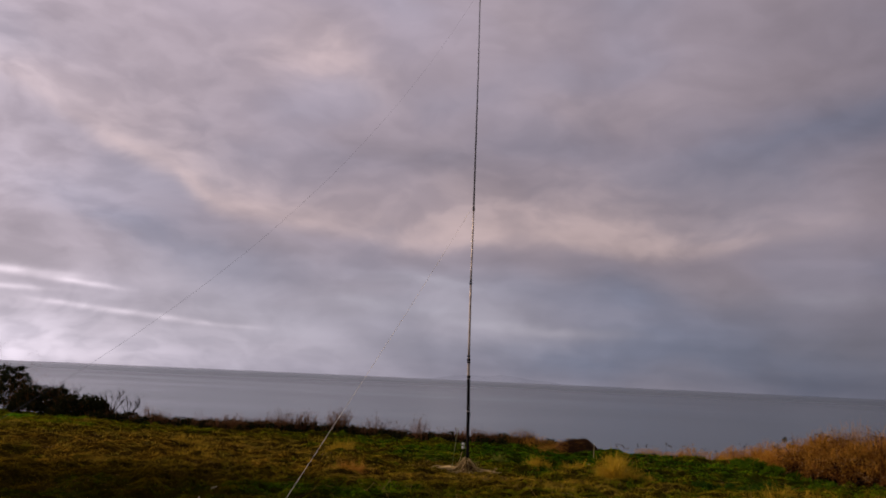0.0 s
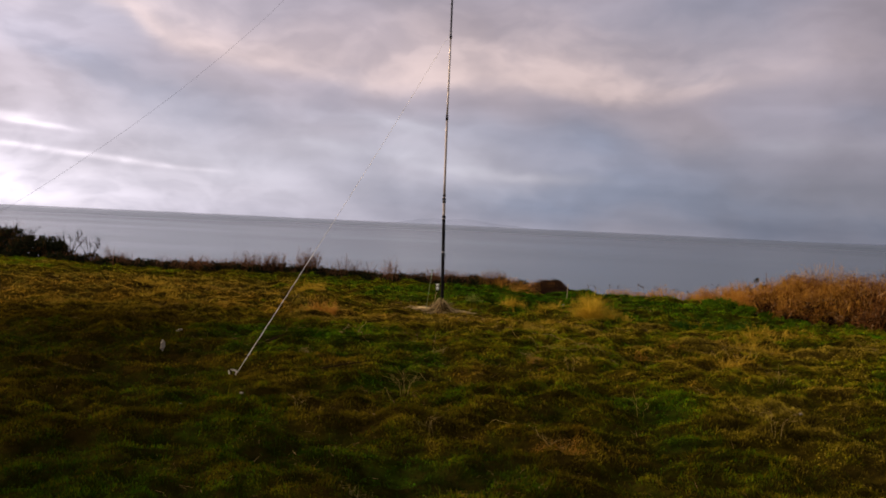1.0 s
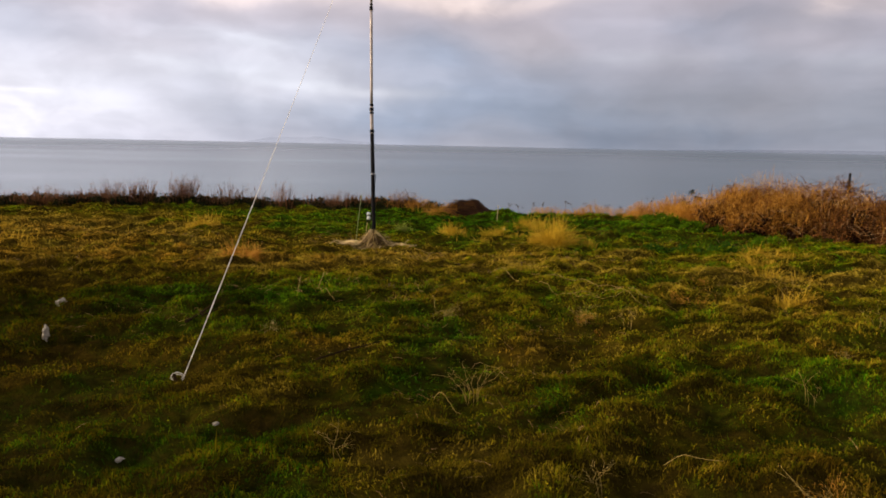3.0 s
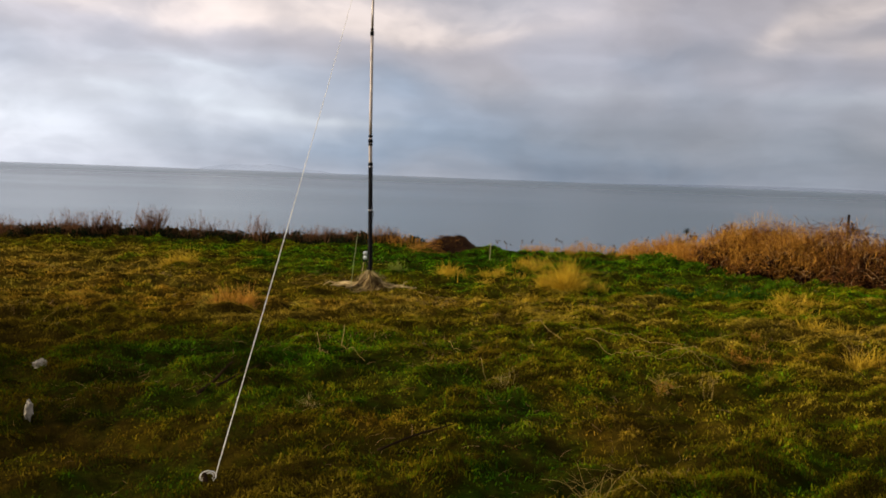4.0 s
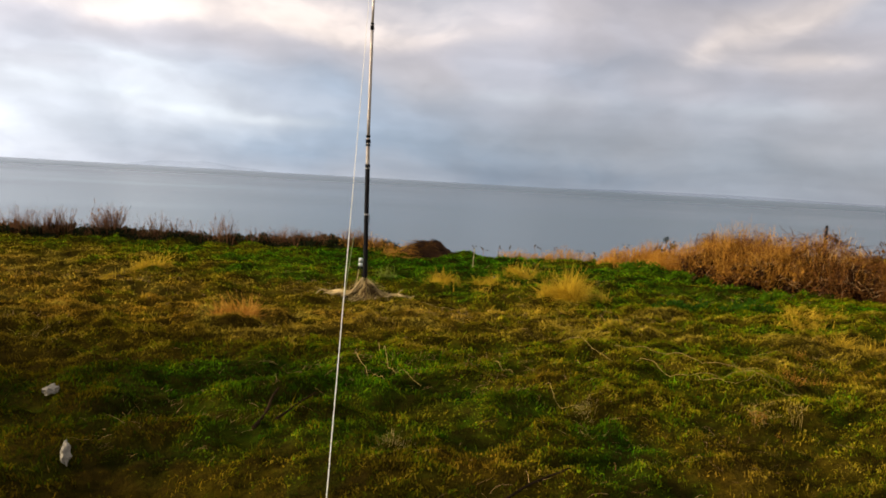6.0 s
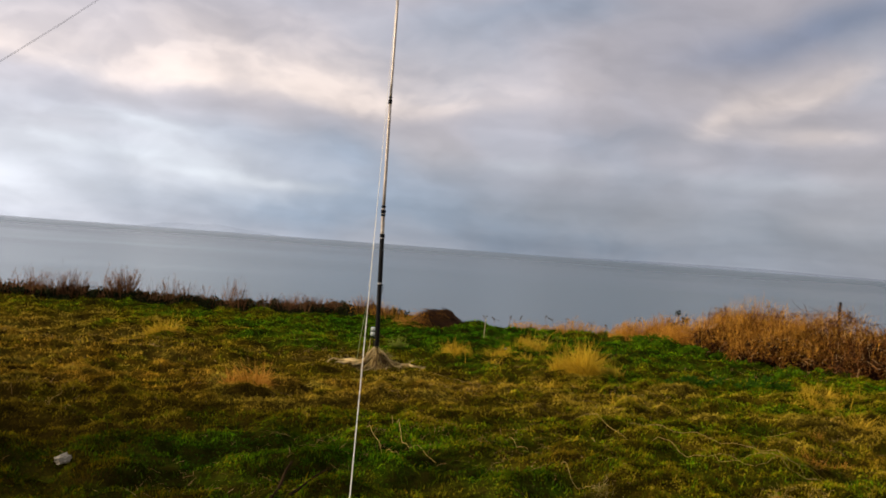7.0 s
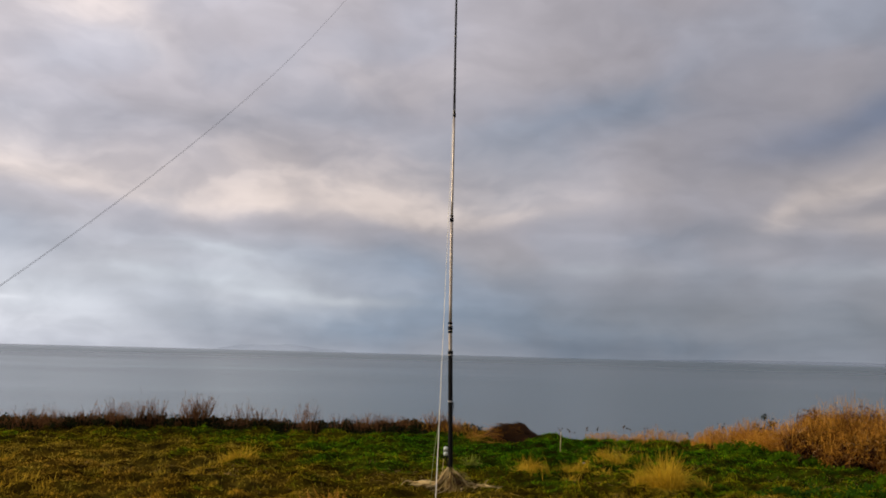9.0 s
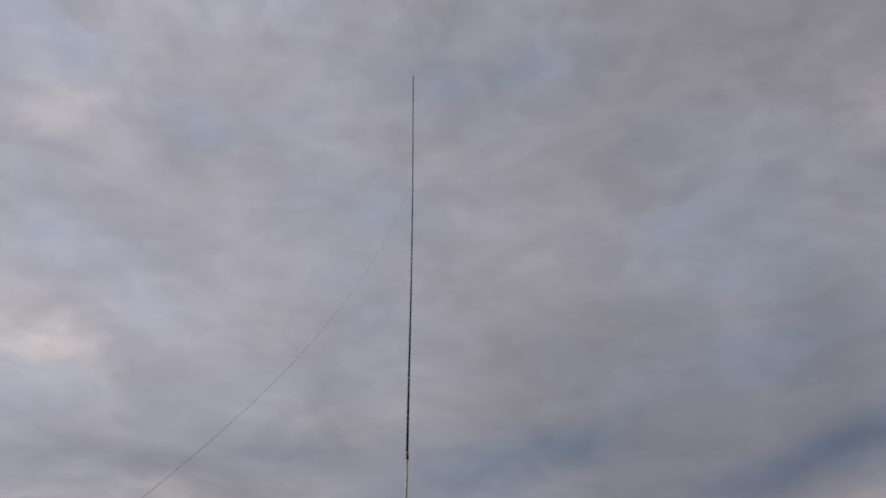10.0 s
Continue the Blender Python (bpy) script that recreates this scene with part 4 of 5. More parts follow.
def foot_mound():
    """The heap of thatch and earth with ground wires round the mast's foot."""
    cx, cy = 0.45, 15.9
    rng = np.random.default_rng(21)
    root = thing("foot_mound", "low heap of matted straw with tan ground wires round the mast", "mound", (cx, cy, 0.0))
    n, m = 48, 18

    def profile(r, a):
        """Height of the heap over the turf, knobbly and steep-sided."""
        knob = 1 + 0.75 * (lattice(np.cos(a) * 2.6 + 5, np.sin(a) * 2.6 + 5, 43) - 0.5)
        return 0.21 * np.exp(-((r / (0.125 * knob)) ** 2.0))
    v = [(0, 0, 0.21 + float(height(cx, cy)))]
    for k in range(1, m + 1):
        for j in range(n):
            a = 2 * np.pi * j / n
            r = 0.40 * (k / m) * (1 + 0.45 * (lattice(np.cos(a) * 1.9 + 5, np.sin(a) * 1.9 + 5, 41) - 0.5))
            x, y = r * np.cos(a), r * np.sin(a) * 0.9
            z = profile(r, a) + (lattice(x * 17 + 9, y * 17, 42) - 0.5) * 0.075 * (1 - k / m) - 0.06 * (k / m) ** 3
            v.append((x, y, float(z) + float(height(cx + x, cy + y))))
    v = np.array(v)
    tri = [(0, 1 + j, 1 + (j + 1) % n) for j in range(n)]
    for k in range(m - 1):
        for j in range(n):
            a, b = 1 + k * n + j, 1 + k * n + (j + 1) % n
            tri += [(a, a + n, b + n), (a, b + n, b)]
    attach("body", raw_mesh("body", v, tri), THATCH, root, "matted straw and earth", True)
    for k in range(23):
        if k < 10:     # a pale bundle drawn out to one side
            a, far, thick, lift = np.pi + rng.normal(-0.12, 0.16), rng.uniform(0.36, 0.66), 0.013, 0.05
        elif k < 15:   # long thin wires on the other side
            a, far, thick, lift = rng.normal(-0.34, 0.14), rng.uniform(0.6, 1.0), 0.009, 0.03
        else:
            a, far, thick, lift = rng.uniform(-2.9, -0.2) if k < 21 else rng.uniform(0, np.pi), rng.uniform(0.2, 0.46), rng.uniform(0.005, 0.011), 0.014
        t = np.linspace(0.03, far, 16)
        wob = a + 0.8 * np.sin(t * rng.uniform(6, 13) + rng.uniform(0, 6)) * t
        x, y = t * np.cos(wob), t * np.sin(wob) * 0.9
        z = profile(t, a) + height(cx + x, cy + y) + lift + 0.014 * np.sin(t * 22 + k)
        v, f = tube(np.stack([x, y, z], 1), thick * np.linspace(1.0, 0.5, 16), 6)
        attach("ground_wire", raw_mesh("ground_wire", v, f), TANWIRE, root, "tan ground wire", True)
    nb = 420
    a, r = rng.uniform(0, 2 * np.pi, nb), rng.uniform(0.02, 0.26, nb)
    x, y = r * np.cos(a), r * np.sin(a) * 0.9
    b = np.stack([x, y, profile(r, a) + height(cx + x, cy + y) + 0.01], 1)
    for name, mat, label, pick in (("draped_straw", PALE, "draped dry straw", slice(0, 190)), ("dark_straw", CORE, "dark brown straw", slice(190, 420))):
        q = len(b[pick])
        v, f = arcs(b[pick], rng.uniform(0.08, 0.26, q), rng.uniform(0.006, 0.013, q), a[pick] + rng.normal(0, 0.5, q), rng.uniform(-0.5, 0.5, q), rng.uniform(0.2, 1.2, q), rng)
        v[:, 2] = np.maximum(v[:, 2], height(cx + v[:, 0], cy + v[:, 1]) + 0.004)
        tagged(attach(name, raw_mesh(name, v, f), mat, root, label), kind="stuff")
    nb = 400
    a, r = rng.uniform(0, 2 * np.pi, nb), np.abs(rng.normal(0, 0.30, nb))
    x, y = r * np.cos(a), r * np.sin(a) * 0.9
    b = np.stack([x, y, profile(r, a) + height(cx + x, cy + y)], 1)
    v, f = blades(b, rng.uniform(0.03, 0.11, nb), np.full(nb, 0.005), rng.uniform(0.8, 1.5, nb), rng, azimuth=a, droop=0.3)
    tagged(attach("straw", raw_mesh("straw", v, f), PALE, root, "loose straw"), kind="stuff")


foot_mound()


# ---------------------------------------------------------------- clumps and bushes
def straw_tuft(x, y, radius, tall, count, seed, mat=None, name="dry_grass_tuft", label="golden dry grass tuft standing out of the turf", group="grass tufts", wide=0.009):
    """A ragged tuft: several tussocks of arching blades, some laid over, and a few stiff stalks."""
    rng = np.random.default_rng(seed)
    clumps = max(4, int(radius * 16))
    mid = rng.normal(0, 0.36, (clumps, 2)) * radius
    mid[0] = 0
    share = rng.uniform(0.3, 0.8, clumps)
    share[0] = 0.9
    bent = rng.uniform(0, 2 * np.pi, clumps)
    k = rng.integers(0, clumps, count)
    off = rng.normal(0, 0.10, (count, 2)) * radius
    px, py = mid[k, 0] + off[:, 0], mid[k, 1] + off[:, 1]
    b = np.stack([px, py, height(x + px, y + py) - 0.01], 1)
    h = tall * share[k] * rng.uniform(0.35, 1.1, count)
    way = np.where(rng.uniform(0, 1, count) < 0.55, np.arctan2(off[:, 1], off[:, 0]), bent[k]) + rng.normal(0, 0.5, count)
    leaf = arcs(b, h, rng.uniform(0.5, 1.2, count) * wide, way, rng.uniform(0.5, 1.5, count), rng.uniform(0.2, 1.7, count), rng)
    m = max(4, count // 45)
    k = rng.integers(0, clumps, m)
    off = rng.normal(0, 0.2, (m, 2)) * radius
    px, py = mid[k, 0] + off[:, 0], mid[k, 1] + off[:, 1]
    b = np.stack([px, py, height(x + px, y + py) - 0.01], 1)
    stalk = arcs(b, tall * rng.uniform(0.6, 1.05, m), np.full(m, wide * 0.9), rng.uniform(0, 2 * np.pi, m), rng.uniform(1.2, 1.55, m), rng.uniform(0.0, 0.3, m), rng)
    root = thing(name, label, "grass tuft", (x, y, 0), group)
    tagged(attach("blade_mass", raw_mesh("blade_mass", *joined([leaf, stalk])), mat or STRAW, root), kind="stuff")
    return root


straw_tuft(3.02, 14.95, 0.50, 0.62, 1900, 51, label="large golden dry grass tuft with tall stalks")
straw_tuft(3.42, 15.25, 0.45, 0.42, 460, 52)
straw_tuft(-1.55, 13.6, 0.34, 0.40, 520, 53, GOLD, label="orange dry grass tuft with one tall stalk")
straw_tuft(1.85, 16.5, 0.46, 0.34, 420, 54)
straw_tuft(2.75, 16.7, 0.50, 0.30, 420, 55, label="low yellowish grass tuft in green turf")
straw_tuft(3.45, 17.1, 0.45, 0.42, 300, 56)
straw_tuft(3.6, 17.6, 0.32, 0.26, 200, 57)
straw_tuft(-2.1, 18.2, 0.60, 0.46, 520, 58)
straw_tuft(-5.6, 18.5, 0.60, 0.30, 360, 59)
straw_tuft(-2.9, 16.6, 0.45, 0.26, 260, 60, label="low brownish grass tuft in withered turf")
straw_tuft(-4.6, 16.2, 0.60, 0.22, 320, 61, label="low brownish grass tuft in withered turf")
straw_tuft(4.35, 11.7, 0.45, 0.34, 300, 62)
straw_tuft(4.9, 12.8, 0.60, 0.34, 420, 63, label="low yellowish grass tuft in green turf")
straw_tuft(0.1, 9.9, 0.30, 0.08, 320, 65, PALE, label="small brownish withered grass patch", wide=0.0026)
straw_tuft(3.0, 11.0, 0.34, 0.12, 340, 66, GOLD, label="small orange withered grass patch", wide=0.003)
straw_tuft(1.15, 17.2, 0.30, 0.26, 300, 67, PALEGREEN, label="pale green-white weed tuft near the mast")
straw_tuft(2.0, 12.5, 0.3, 0.22, 120, 68)
straw_tuft(5.6, 13.2, 0.35, 0.22, 180, 69, label="low yellowish grass tuft in green turf")
straw_tuft(-1.3, 9.5, 0.30, 0.08, 300, 70, PALE, label="small brownish withered grass patch", wide=0.0026)
straw_tuft(-0.6, 5.6, 0.2, 0.09, 160, 71, PALE, label="sparse dry stalks in dark turf", wide=0.0022)
straw_tuft(0.66, 6.4, 0.28, 0.12, 420, 72, GOLD, label="orange dry stalks in dark turf", wide=0.0024)
straw_tuft(3.45, 10.2, 0.32, 0.34, 260, 74)
straw_tuft(2.45, 10.5, 0.34, 0.14, 460, 75, GOLD, label="small orange withered grass patch", wide=0.003)
straw_tuft(1.0, 9.4, 0.22, 0.09, 320, 76, GOLD, label="small orange withered grass patch", wide=0.0026)
straw_tuft(2.05, 14.0, 0.28, 0.22, 130, 77)


def scrub(x, y, rx, ry, tall, stems, leaves, seed, stem_mat, leaf_mat, name, label, category, lean=0.5, leaf=0.05, plume=0.0, fill=0.75, group="", slim=0.28, core=None, thin=0.006, up=0.0):
    """A bush: upright stems that fork, and small leaves through its lower body."""
    rng = np.random.default_rng(seed)
    root = thing(name, label, category, (x, y, 0), group)
    r, a = np.sqrt(rng.uniform(0, 1, stems)), rng.uniform(0, 2 * np.pi, stems)
    px, py = r * np.cos(a) * rx, r * np.sin(a) * ry
    dome = np.sqrt(np.clip(1 - r * r * 0.85, 0.05, 1)) * (0.6 + 0.6 * lattice((x + px) * 2.4, (y + py) * 2.4, seed))
    b = np.stack([px, py, height(x + px, y + py) - 0.02], 1)
    h = tall * dome * rng.uniform(0.55, 1.1, stems) * (1 - plume)
    b[:, 2] += tall * dome * plume * rng.uniform(0.6, 1.0, stems)
    out = np.arctan2(py, px) + rng.normal(0, 0.7, stems)
    main = blades(b, h, rng.uniform(0.6, 1.35, stems) * thin, rng.uniform(0.05, lean, stems), rng, azimuth=out, droop=0.4)
    k = rng.integers(0, stems, stems * 2)
    s = rng.uniform(0.3, 0.8, stems * 2)
    tips = main[0].reshape(-1, 5, 3)
    start = tips[k, 2] * (1 - s)[:, None] + tips[k, 4] * s[:, None]
    twig = blades(start, h[k] * rng.uniform(0.15, 0.4, stems * 2), rng.uniform(0.5, 1.15, stems * 2) * thin, rng.uniform(0.3, 1.4, stems * 2), rng)
    tagged(attach("stalk_mass", raw_mesh("stalk_mass", *joined([main, twig])), stem_mat, root), kind="stuff")
    if leaves:
        sprays = max(12, leaves // 30)
        r, a = np.sqrt(rng.uniform(0, 1, sprays)), rng.uniform(0, 2 * np.pi, sprays)
        px, py = r * np.cos(a) * rx, r * np.sin(a) * ry
        dome = np.sqrt(np.clip(1 - r * r * 0.9, 0.04, 1)) * (0.55 + 0.75 * lattice((x + px) * 2.4, (y + py) * 2.4, seed))
        z = tall * fill * dome * rng.uniform(0.06, 1, sprays) ** 0.6
        mid = np.stack([px, py, height(x + px, y + py) + z], 1)
        pts = mid[rng.integers(0, sprays, leaves)] + rng.normal(0, 1, (leaves, 3)) * leaf * np.array([0.8, 0.8, 0.6])
        pts[:, 2] = np.maximum(pts[:, 2], height(x + pts[:, 0], y + pts[:, 1]) + 0.005)
        # dead brown leaves inside, coloured dark to stand in for the inner shade
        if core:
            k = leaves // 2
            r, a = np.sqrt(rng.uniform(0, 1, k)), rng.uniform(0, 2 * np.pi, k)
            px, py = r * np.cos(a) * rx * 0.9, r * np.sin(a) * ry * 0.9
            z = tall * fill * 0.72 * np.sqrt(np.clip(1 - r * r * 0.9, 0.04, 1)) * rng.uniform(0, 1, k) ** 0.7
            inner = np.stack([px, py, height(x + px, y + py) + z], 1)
            tagged(attach("inner_shade_core", raw_mesh("inner_shade_core", *leaf_cloud(inner, leaf * 1.5, rng, 0.3)), core, root, "dead brown core, darkened as inner shade"), kind="stuff")
        tagged(attach("foliage", raw_mesh("foliage", *leaf_cloud(pts, leaf, rng, slim, up)), leaf_mat, root), kind="stuff")
    return root


# dark bramble along the cliff edge
for k, (x, tall) in enumerate(((-15.5, 2.2), (-13.6, 1.9), (-12.1, 1.3), (-10.8, 0.8), (-9.4, 0.5), (-8.0, 0.42), (-6.9, 0.36), (-5.6, 0.40), (-4.4, 0.34), (-3.2, 0.32), (-2.0, 0.34), (-0.8, 0.32), (0.4, 0.28), (1.5, 0.28), (2.4, 0.24))):
    y = float(edge(x)) - 0.6
    scrub(x, y, 0.95, 0.6, (tall * 0.52 + 0.02 if tall < 0.6 else tall), 160, 12000 if tall > 0.7 else 3000, 100 + k, BROWN, DARKLEAF, "bramble", "dark low bramble bush along the cliff edge", "bush", 0.7, 0.06, 0, 0.8, "cliff-edge brambles")

# upright fans of dead stalks that stand above the bramble
def stalk_fan(x, y, wide, tall, count, seed, mat, label):
    rng = np.random.default_rng(seed)
    root = thing("dead_stalk_clump", label, "dead stalks", (x, y, 0), "dead stalk clumps")
    px, py = rng.normal(0, 0.30, count) * wide, rng.normal(0, 0.10, count)
    b = np.stack([px, py, height(x + px, y + py) - 0.01], 1)
    out = np.where(px > 0, 0.0, np.pi) + rng.normal(0, 0.8, count)
    spread = np.clip(np.abs(px) / wide, 0, 1)
    stem = arcs(b, tall * rng.uniform(0.35, 1.0, count) * (1.1 - 0.5 * spread), rng.uniform(0.009, 0.018, count), out, 1.54 - 0.55 * spread - np.abs(rng.normal(0, 0.10, count)), rng.uniform(-0.05, 0.5, count), rng)
    tips = stem[0].reshape(-1, 9, 3)
    k = rng.integers(0, count, count * 3)
    u = rng.uniform(0, 1, count * 3)[:, None]
    start = tips[k, 4] * (1 - u) + tips[k, 8] * u
    twig = arcs(start, tall * rng.uniform(0.06, 0.20, count * 3), np.full(count * 3, 0.008), rng.uniform(0, 2 * np.pi, count * 3), rng.uniform(0.4, 1.4, count * 3), rng.uniform(-0.3, 0.6, count * 3), rng, 2)
    tagged(attach("stalk_mass", raw_mesh("stalk_mass", *joined([stem, twig])), mat, root), kind="stuff")


FAN = "upright fan of dead brown stalks at the cliff edge"
WISP = "sparse wisps of dead stalks at the cliff edge"
for k, (x, wide, tall, count, label) in enumerate((
        (-8.3, 0.40, 0.58, 50, FAN), (-7.96, 0.30, 0.52, 36, FAN), (-7.0, 0.40, 0.44, 30, FAN), (-6.28, 0.40, 0.52, 50, FAN), (-5.96, 0.30, 0.52, 40, FAN),
        (-5.62, 0.30, 0.44, 22, WISP), (-5.30, 0.25, 0.44, 18, WISP), (-5.05, 0.30, 0.46, 30, FAN), (-4.71, 0.22, 0.60, 30, FAN), (-4.47, 0.28, 0.66, 60, FAN),
        (-4.08, 0.25, 0.64, 36, FAN), (-3.88, 0.25, 0.64, 36, FAN), (-3.61, 0.22, 0.58, 40, FAN), (-3.24, 0.04, 0.78, 3, WISP), (-2.95, 0.22, 0.68, 50, FAN),
        (-2.76, 0.26, 0.74, 90, FAN), (-2.24, 0.26, 0.60, 18, WISP), (-1.83, 0.26, 0.66, 34, FAN), (-1.51, 0.14, 0.68, 16, FAN), (-1.14, 0.22, 0.50, 14, WISP),
        (-0.87, 0.30, 0.42, 18, WISP), (-0.65, 0.14, 0.78, 24, FAN), (-0.43, 0.18, 0.66, 24, FAN), (0.11, 0.30, 0.42, 22, FAN), (0.60, 0.34, 0.50, 50, FAN),
        (0.90, 0.34, 0.50, 50, FAN), (1.27, 0.34, 0.44, 36, FAN), (1.62, 0.30, 0.36, 26, FAN), (2.20, 0.30, 0.46, 34, FAN), (2.50, 0.28, 0.52, 34, FAN))):
    stalk_fan(x, float(edge(x)) - 0.85, wide, tall * 0.98, int(count * 2.0), 140 + k, STALK, label)


def edge_fringe():
    """Short dead grass that lines the whole edge, thicker in places."""
    rng = np.random.default_rng(177)
    n = 5200
    x = rng.uniform(-11.0, 2.9, n)
    y = edge(x) - 0.95 + np.abs(rng.normal(0, 0.28, n))
    thick = 0.6 * lattice(x * 1.7, y * 0, 178) + 0.4 * lattice(x * 5.1, y * 0, 179)
    keep = rng.uniform(0, 1, n) < np.clip(thick * 1.7 - 0.25, 0.08, 1)
    x, y, thick = x[keep], y[keep], thick[keep]
    n = len(x)
    b = np.stack([x, y, height(x, y) - 0.01], 1)
    v, f = arcs(b, rng.uniform(0.10, 0.34, n) * (0.6 + 0.8 * thick), rng.uniform(0.007, 0.014, n), rng.uniform(0, 2 * np.pi, n), rng.uniform(0.9, 1.5, n), rng.uniform(0.0, 0.9, n), rng)
    single("cliff_edge_grass", raw_mesh("cliff_edge_grass", v, f), STALK, "short dead brown grass lining the cliff edge", "dead grass", kind="stuff")


edge_fringe()


def bare_shrub(x, y, tall, seed):
    """A leafless shrub: a few limbs, each forking into twigs."""
    rng = np.random.default_rng(seed)
    root = thing("bare_shrub", "leafless dark twiggy shrub at the cliff edge", "shrub", (x, y, float(height(x, y))))
    for k in range(6):
        a = rng.uniform(0, 2 * np.pi)
        reach = rng.uniform(0.25, 0.6)
        end = np.array([np.cos(a) * reach * tall, np.sin(a) * reach * tall * 0.5, tall * rng.uniform(0.7, 1.0)])
        bend = end * 0.5 + np.array([0, 0, tall * 0.1])
        pts = [np.zeros(3), bend * 0.6, bend, end]
        pieces = [tube(pts, [0.014, 0.011, 0.008, 0.004], 5)]
        for j in range(9):
            s = rng.uniform(0.3, 1.0)
            p = bend * (1 - s) + end * s
            q = p + rng.normal(0, 0.10, 3) * tall + np.array([0, 0, 0.14 * tall])
            pieces.append(tube([p, (p + q) / 2 + rng.normal(0, 0.012, 3), q], [0.006, 0.004, 0.002], 4))
        attach("limb", raw_mesh("limb", *joined(pieces)), WOOD, root)


bare_shrub(-11.1, 24.6, 1.0, 171)
bare_shrub(-9.6, 24.4, 0.85, 172)
bare_shrub(-9.1, 24.5, 0.7, 173)

# the low earth hummock by the edge, with a swept fringe of orange grass
def hummock():
    cx, cy = 3.72, 22.0
    root = thing("earth_hummock", "low brown earth hummock with a swept fringe of orange grass", "mound", (cx, cy, 0))
    n, m = 36, 14

    def surface(x, y):
        """The hummock's top: steep on one side, drawn out on the other."""
        r = np.hypot(np.where(x > 0.15, (x - 0.15) / 0.42, (x - 0.15) / 0.90), y / 0.5)
        swell = 0.28 * np.clip(1 - r ** 1.7, 0, 1)
        return swell + (lattice(x * 9 + 30, y * 9 + 30, 46) - 0.5) * 0.10 * np.clip(1.1 - r, 0, 1) - 0.05 * np.clip(r, 0, 1)

    v = [(0.15, 0, float(surface(np.array(0.15), np.array(0.0))) + float(height(cx + 0.15, cy)))]
    for k in range(1, m + 1):
        for j in range(n):
            a = 2 * np.pi * j / n
            r = k / m
            x = 0.15 + r * np.cos(a) * (0.44 if np.cos(a) > 0 else 1.02)
            y = r * np.sin(a) * 0.52
            v.append((x, y, float(surface(np.array(x), np.array(y))) + float(height(cx + x, min(cy + y, float(edge(cx + x)))))))
    tri = [(0, 1 + j, 1 + (j + 1) % n) for j in range(n)]
    for k in range(m - 1):
        for j in range(n):
            a, b = 1 + k * n + j, 1 + k * n + (j + 1) % n
            tri += [(a, a + n, b + n), (a, b + n, b)]
    attach("earth", raw_mesh("earth", np.array(v), tri), EARTH, root, "bare brown earth", True)
    rng = np.random.default_rng(47)

    def skin(nb, x0, x1, y0, y1, l0, l1, wide, name, mat, label):
        x, y = rng.uniform(x0, x1, nb), rng.uniform(y0, y1, nb)
        b = np.stack([x, y, height(cx + x, np.minimum(cy + y, edge(cx + x))) + np.maximum(surface(x, y), 0) + 0.005], 1)
        vv, f = arcs(b, rng.uniform(l0, l1, nb), rng.uniform(0.6, 1.3, nb) * wide, np.pi + 0.35 + rng.normal(0, 0.35, nb), rng.uniform(-0.25, 0.5, nb), rng.uniform(0.1, 0.9, nb), rng)
        tagged(attach(name, raw_mesh(name, vv, f), mat, root, label), kind="stuff")
    skin(300, -1.0, -0.3, -0.5, 0.2, 0.18, 0.40, 0.011, "grass_fringe", GOLD, "swept orange grass")
    skin(220, -0.8, 0.1, -0.5, 0.3, 0.12, 0.30, 0.010, "bent_grass", RUST, "bent rusty grass")
    skin(900, -0.4, 0.52, -0.5, 0.4, 0.08, 0.22, 0.013, "dead_grass", CORE, "short dead brown grass")


hummock()
scrub(2.75, 22.6, 0.45, 0.3, 0.46, 150, 0, 181, GOLD, GOLD, "plume_grass", "feathery golden grass clump at the cliff edge", "grass clump", 0.8)
scrub(2.3, 22.9, 0.4, 0.3, 0.58, 130, 0, 182, RUST, RUST, "plume_grass", "feathery brown grass clump at the cliff edge", "grass clump", 0.8)


def seed_head(x, y, tall, seed):
    """A dead flower stalk with its dark heads."""
    rng = np.random.default_rng(seed)
    root = thing("seed_stalk", "thin dead flower stalk with dark seed heads", "dead flower", (x, y, float(height(x, y))), "seed stalks")
    top = np.array([rng.normal(0, 0.05), rng.normal(0, 0.04), tall])
    v, f = tube([np.zeros(3), top * 0.5 + rng.normal(0, 0.01, 3), top], [0.004, 0.003, 0.002], 5)
    stem = attach("stalk", raw_mesh("stalk", v, f), BROWN, root)
    for k in range(3):
        p = top + (rng.normal(0, 0.05, 3) * [1, 1, 0.6] if k else 0)
        holder = stem
        if k:
            v, f = tube([top * 0.8, (top * 0.8 + p) / 2, p], 0.002, 4)
            holder = attach("side_stalk", raw_mesh("side_stalk", v, f), BROWN, root)
        bm = bmesh.new()
        bmesh.ops.create_icosphere(bm, subdivisions=1, radius=0.018 * rng.uniform(0.7, 1.2), matrix=Matrix.Translation(p) @ Matrix.Diagonal((1, 1, 0.7, 1)))
        for q in bm.verts:
            q.co += Vector(rng.normal(0, 0.004, 3))
        part("seed_head", bm, HEAD, holder, "dark seed head")


for k, (x, y, tall) in enumerate(((4.75, 21.3, 0.22), (5.0, 21.2, 0.28), (5.25, 21.0, 0.2), (5.6, 20.6, 0.28), (5.75, 20.5, 0.22), (5.9, 20.3, 0.27), (6.3, 19.9, 0.2), (6.5, 19.7, 0.26), (4.6, 21.6, 0.2), (7.0, 19.3, 0.42))):
    seed_head(x, y, tall, 190 + k)

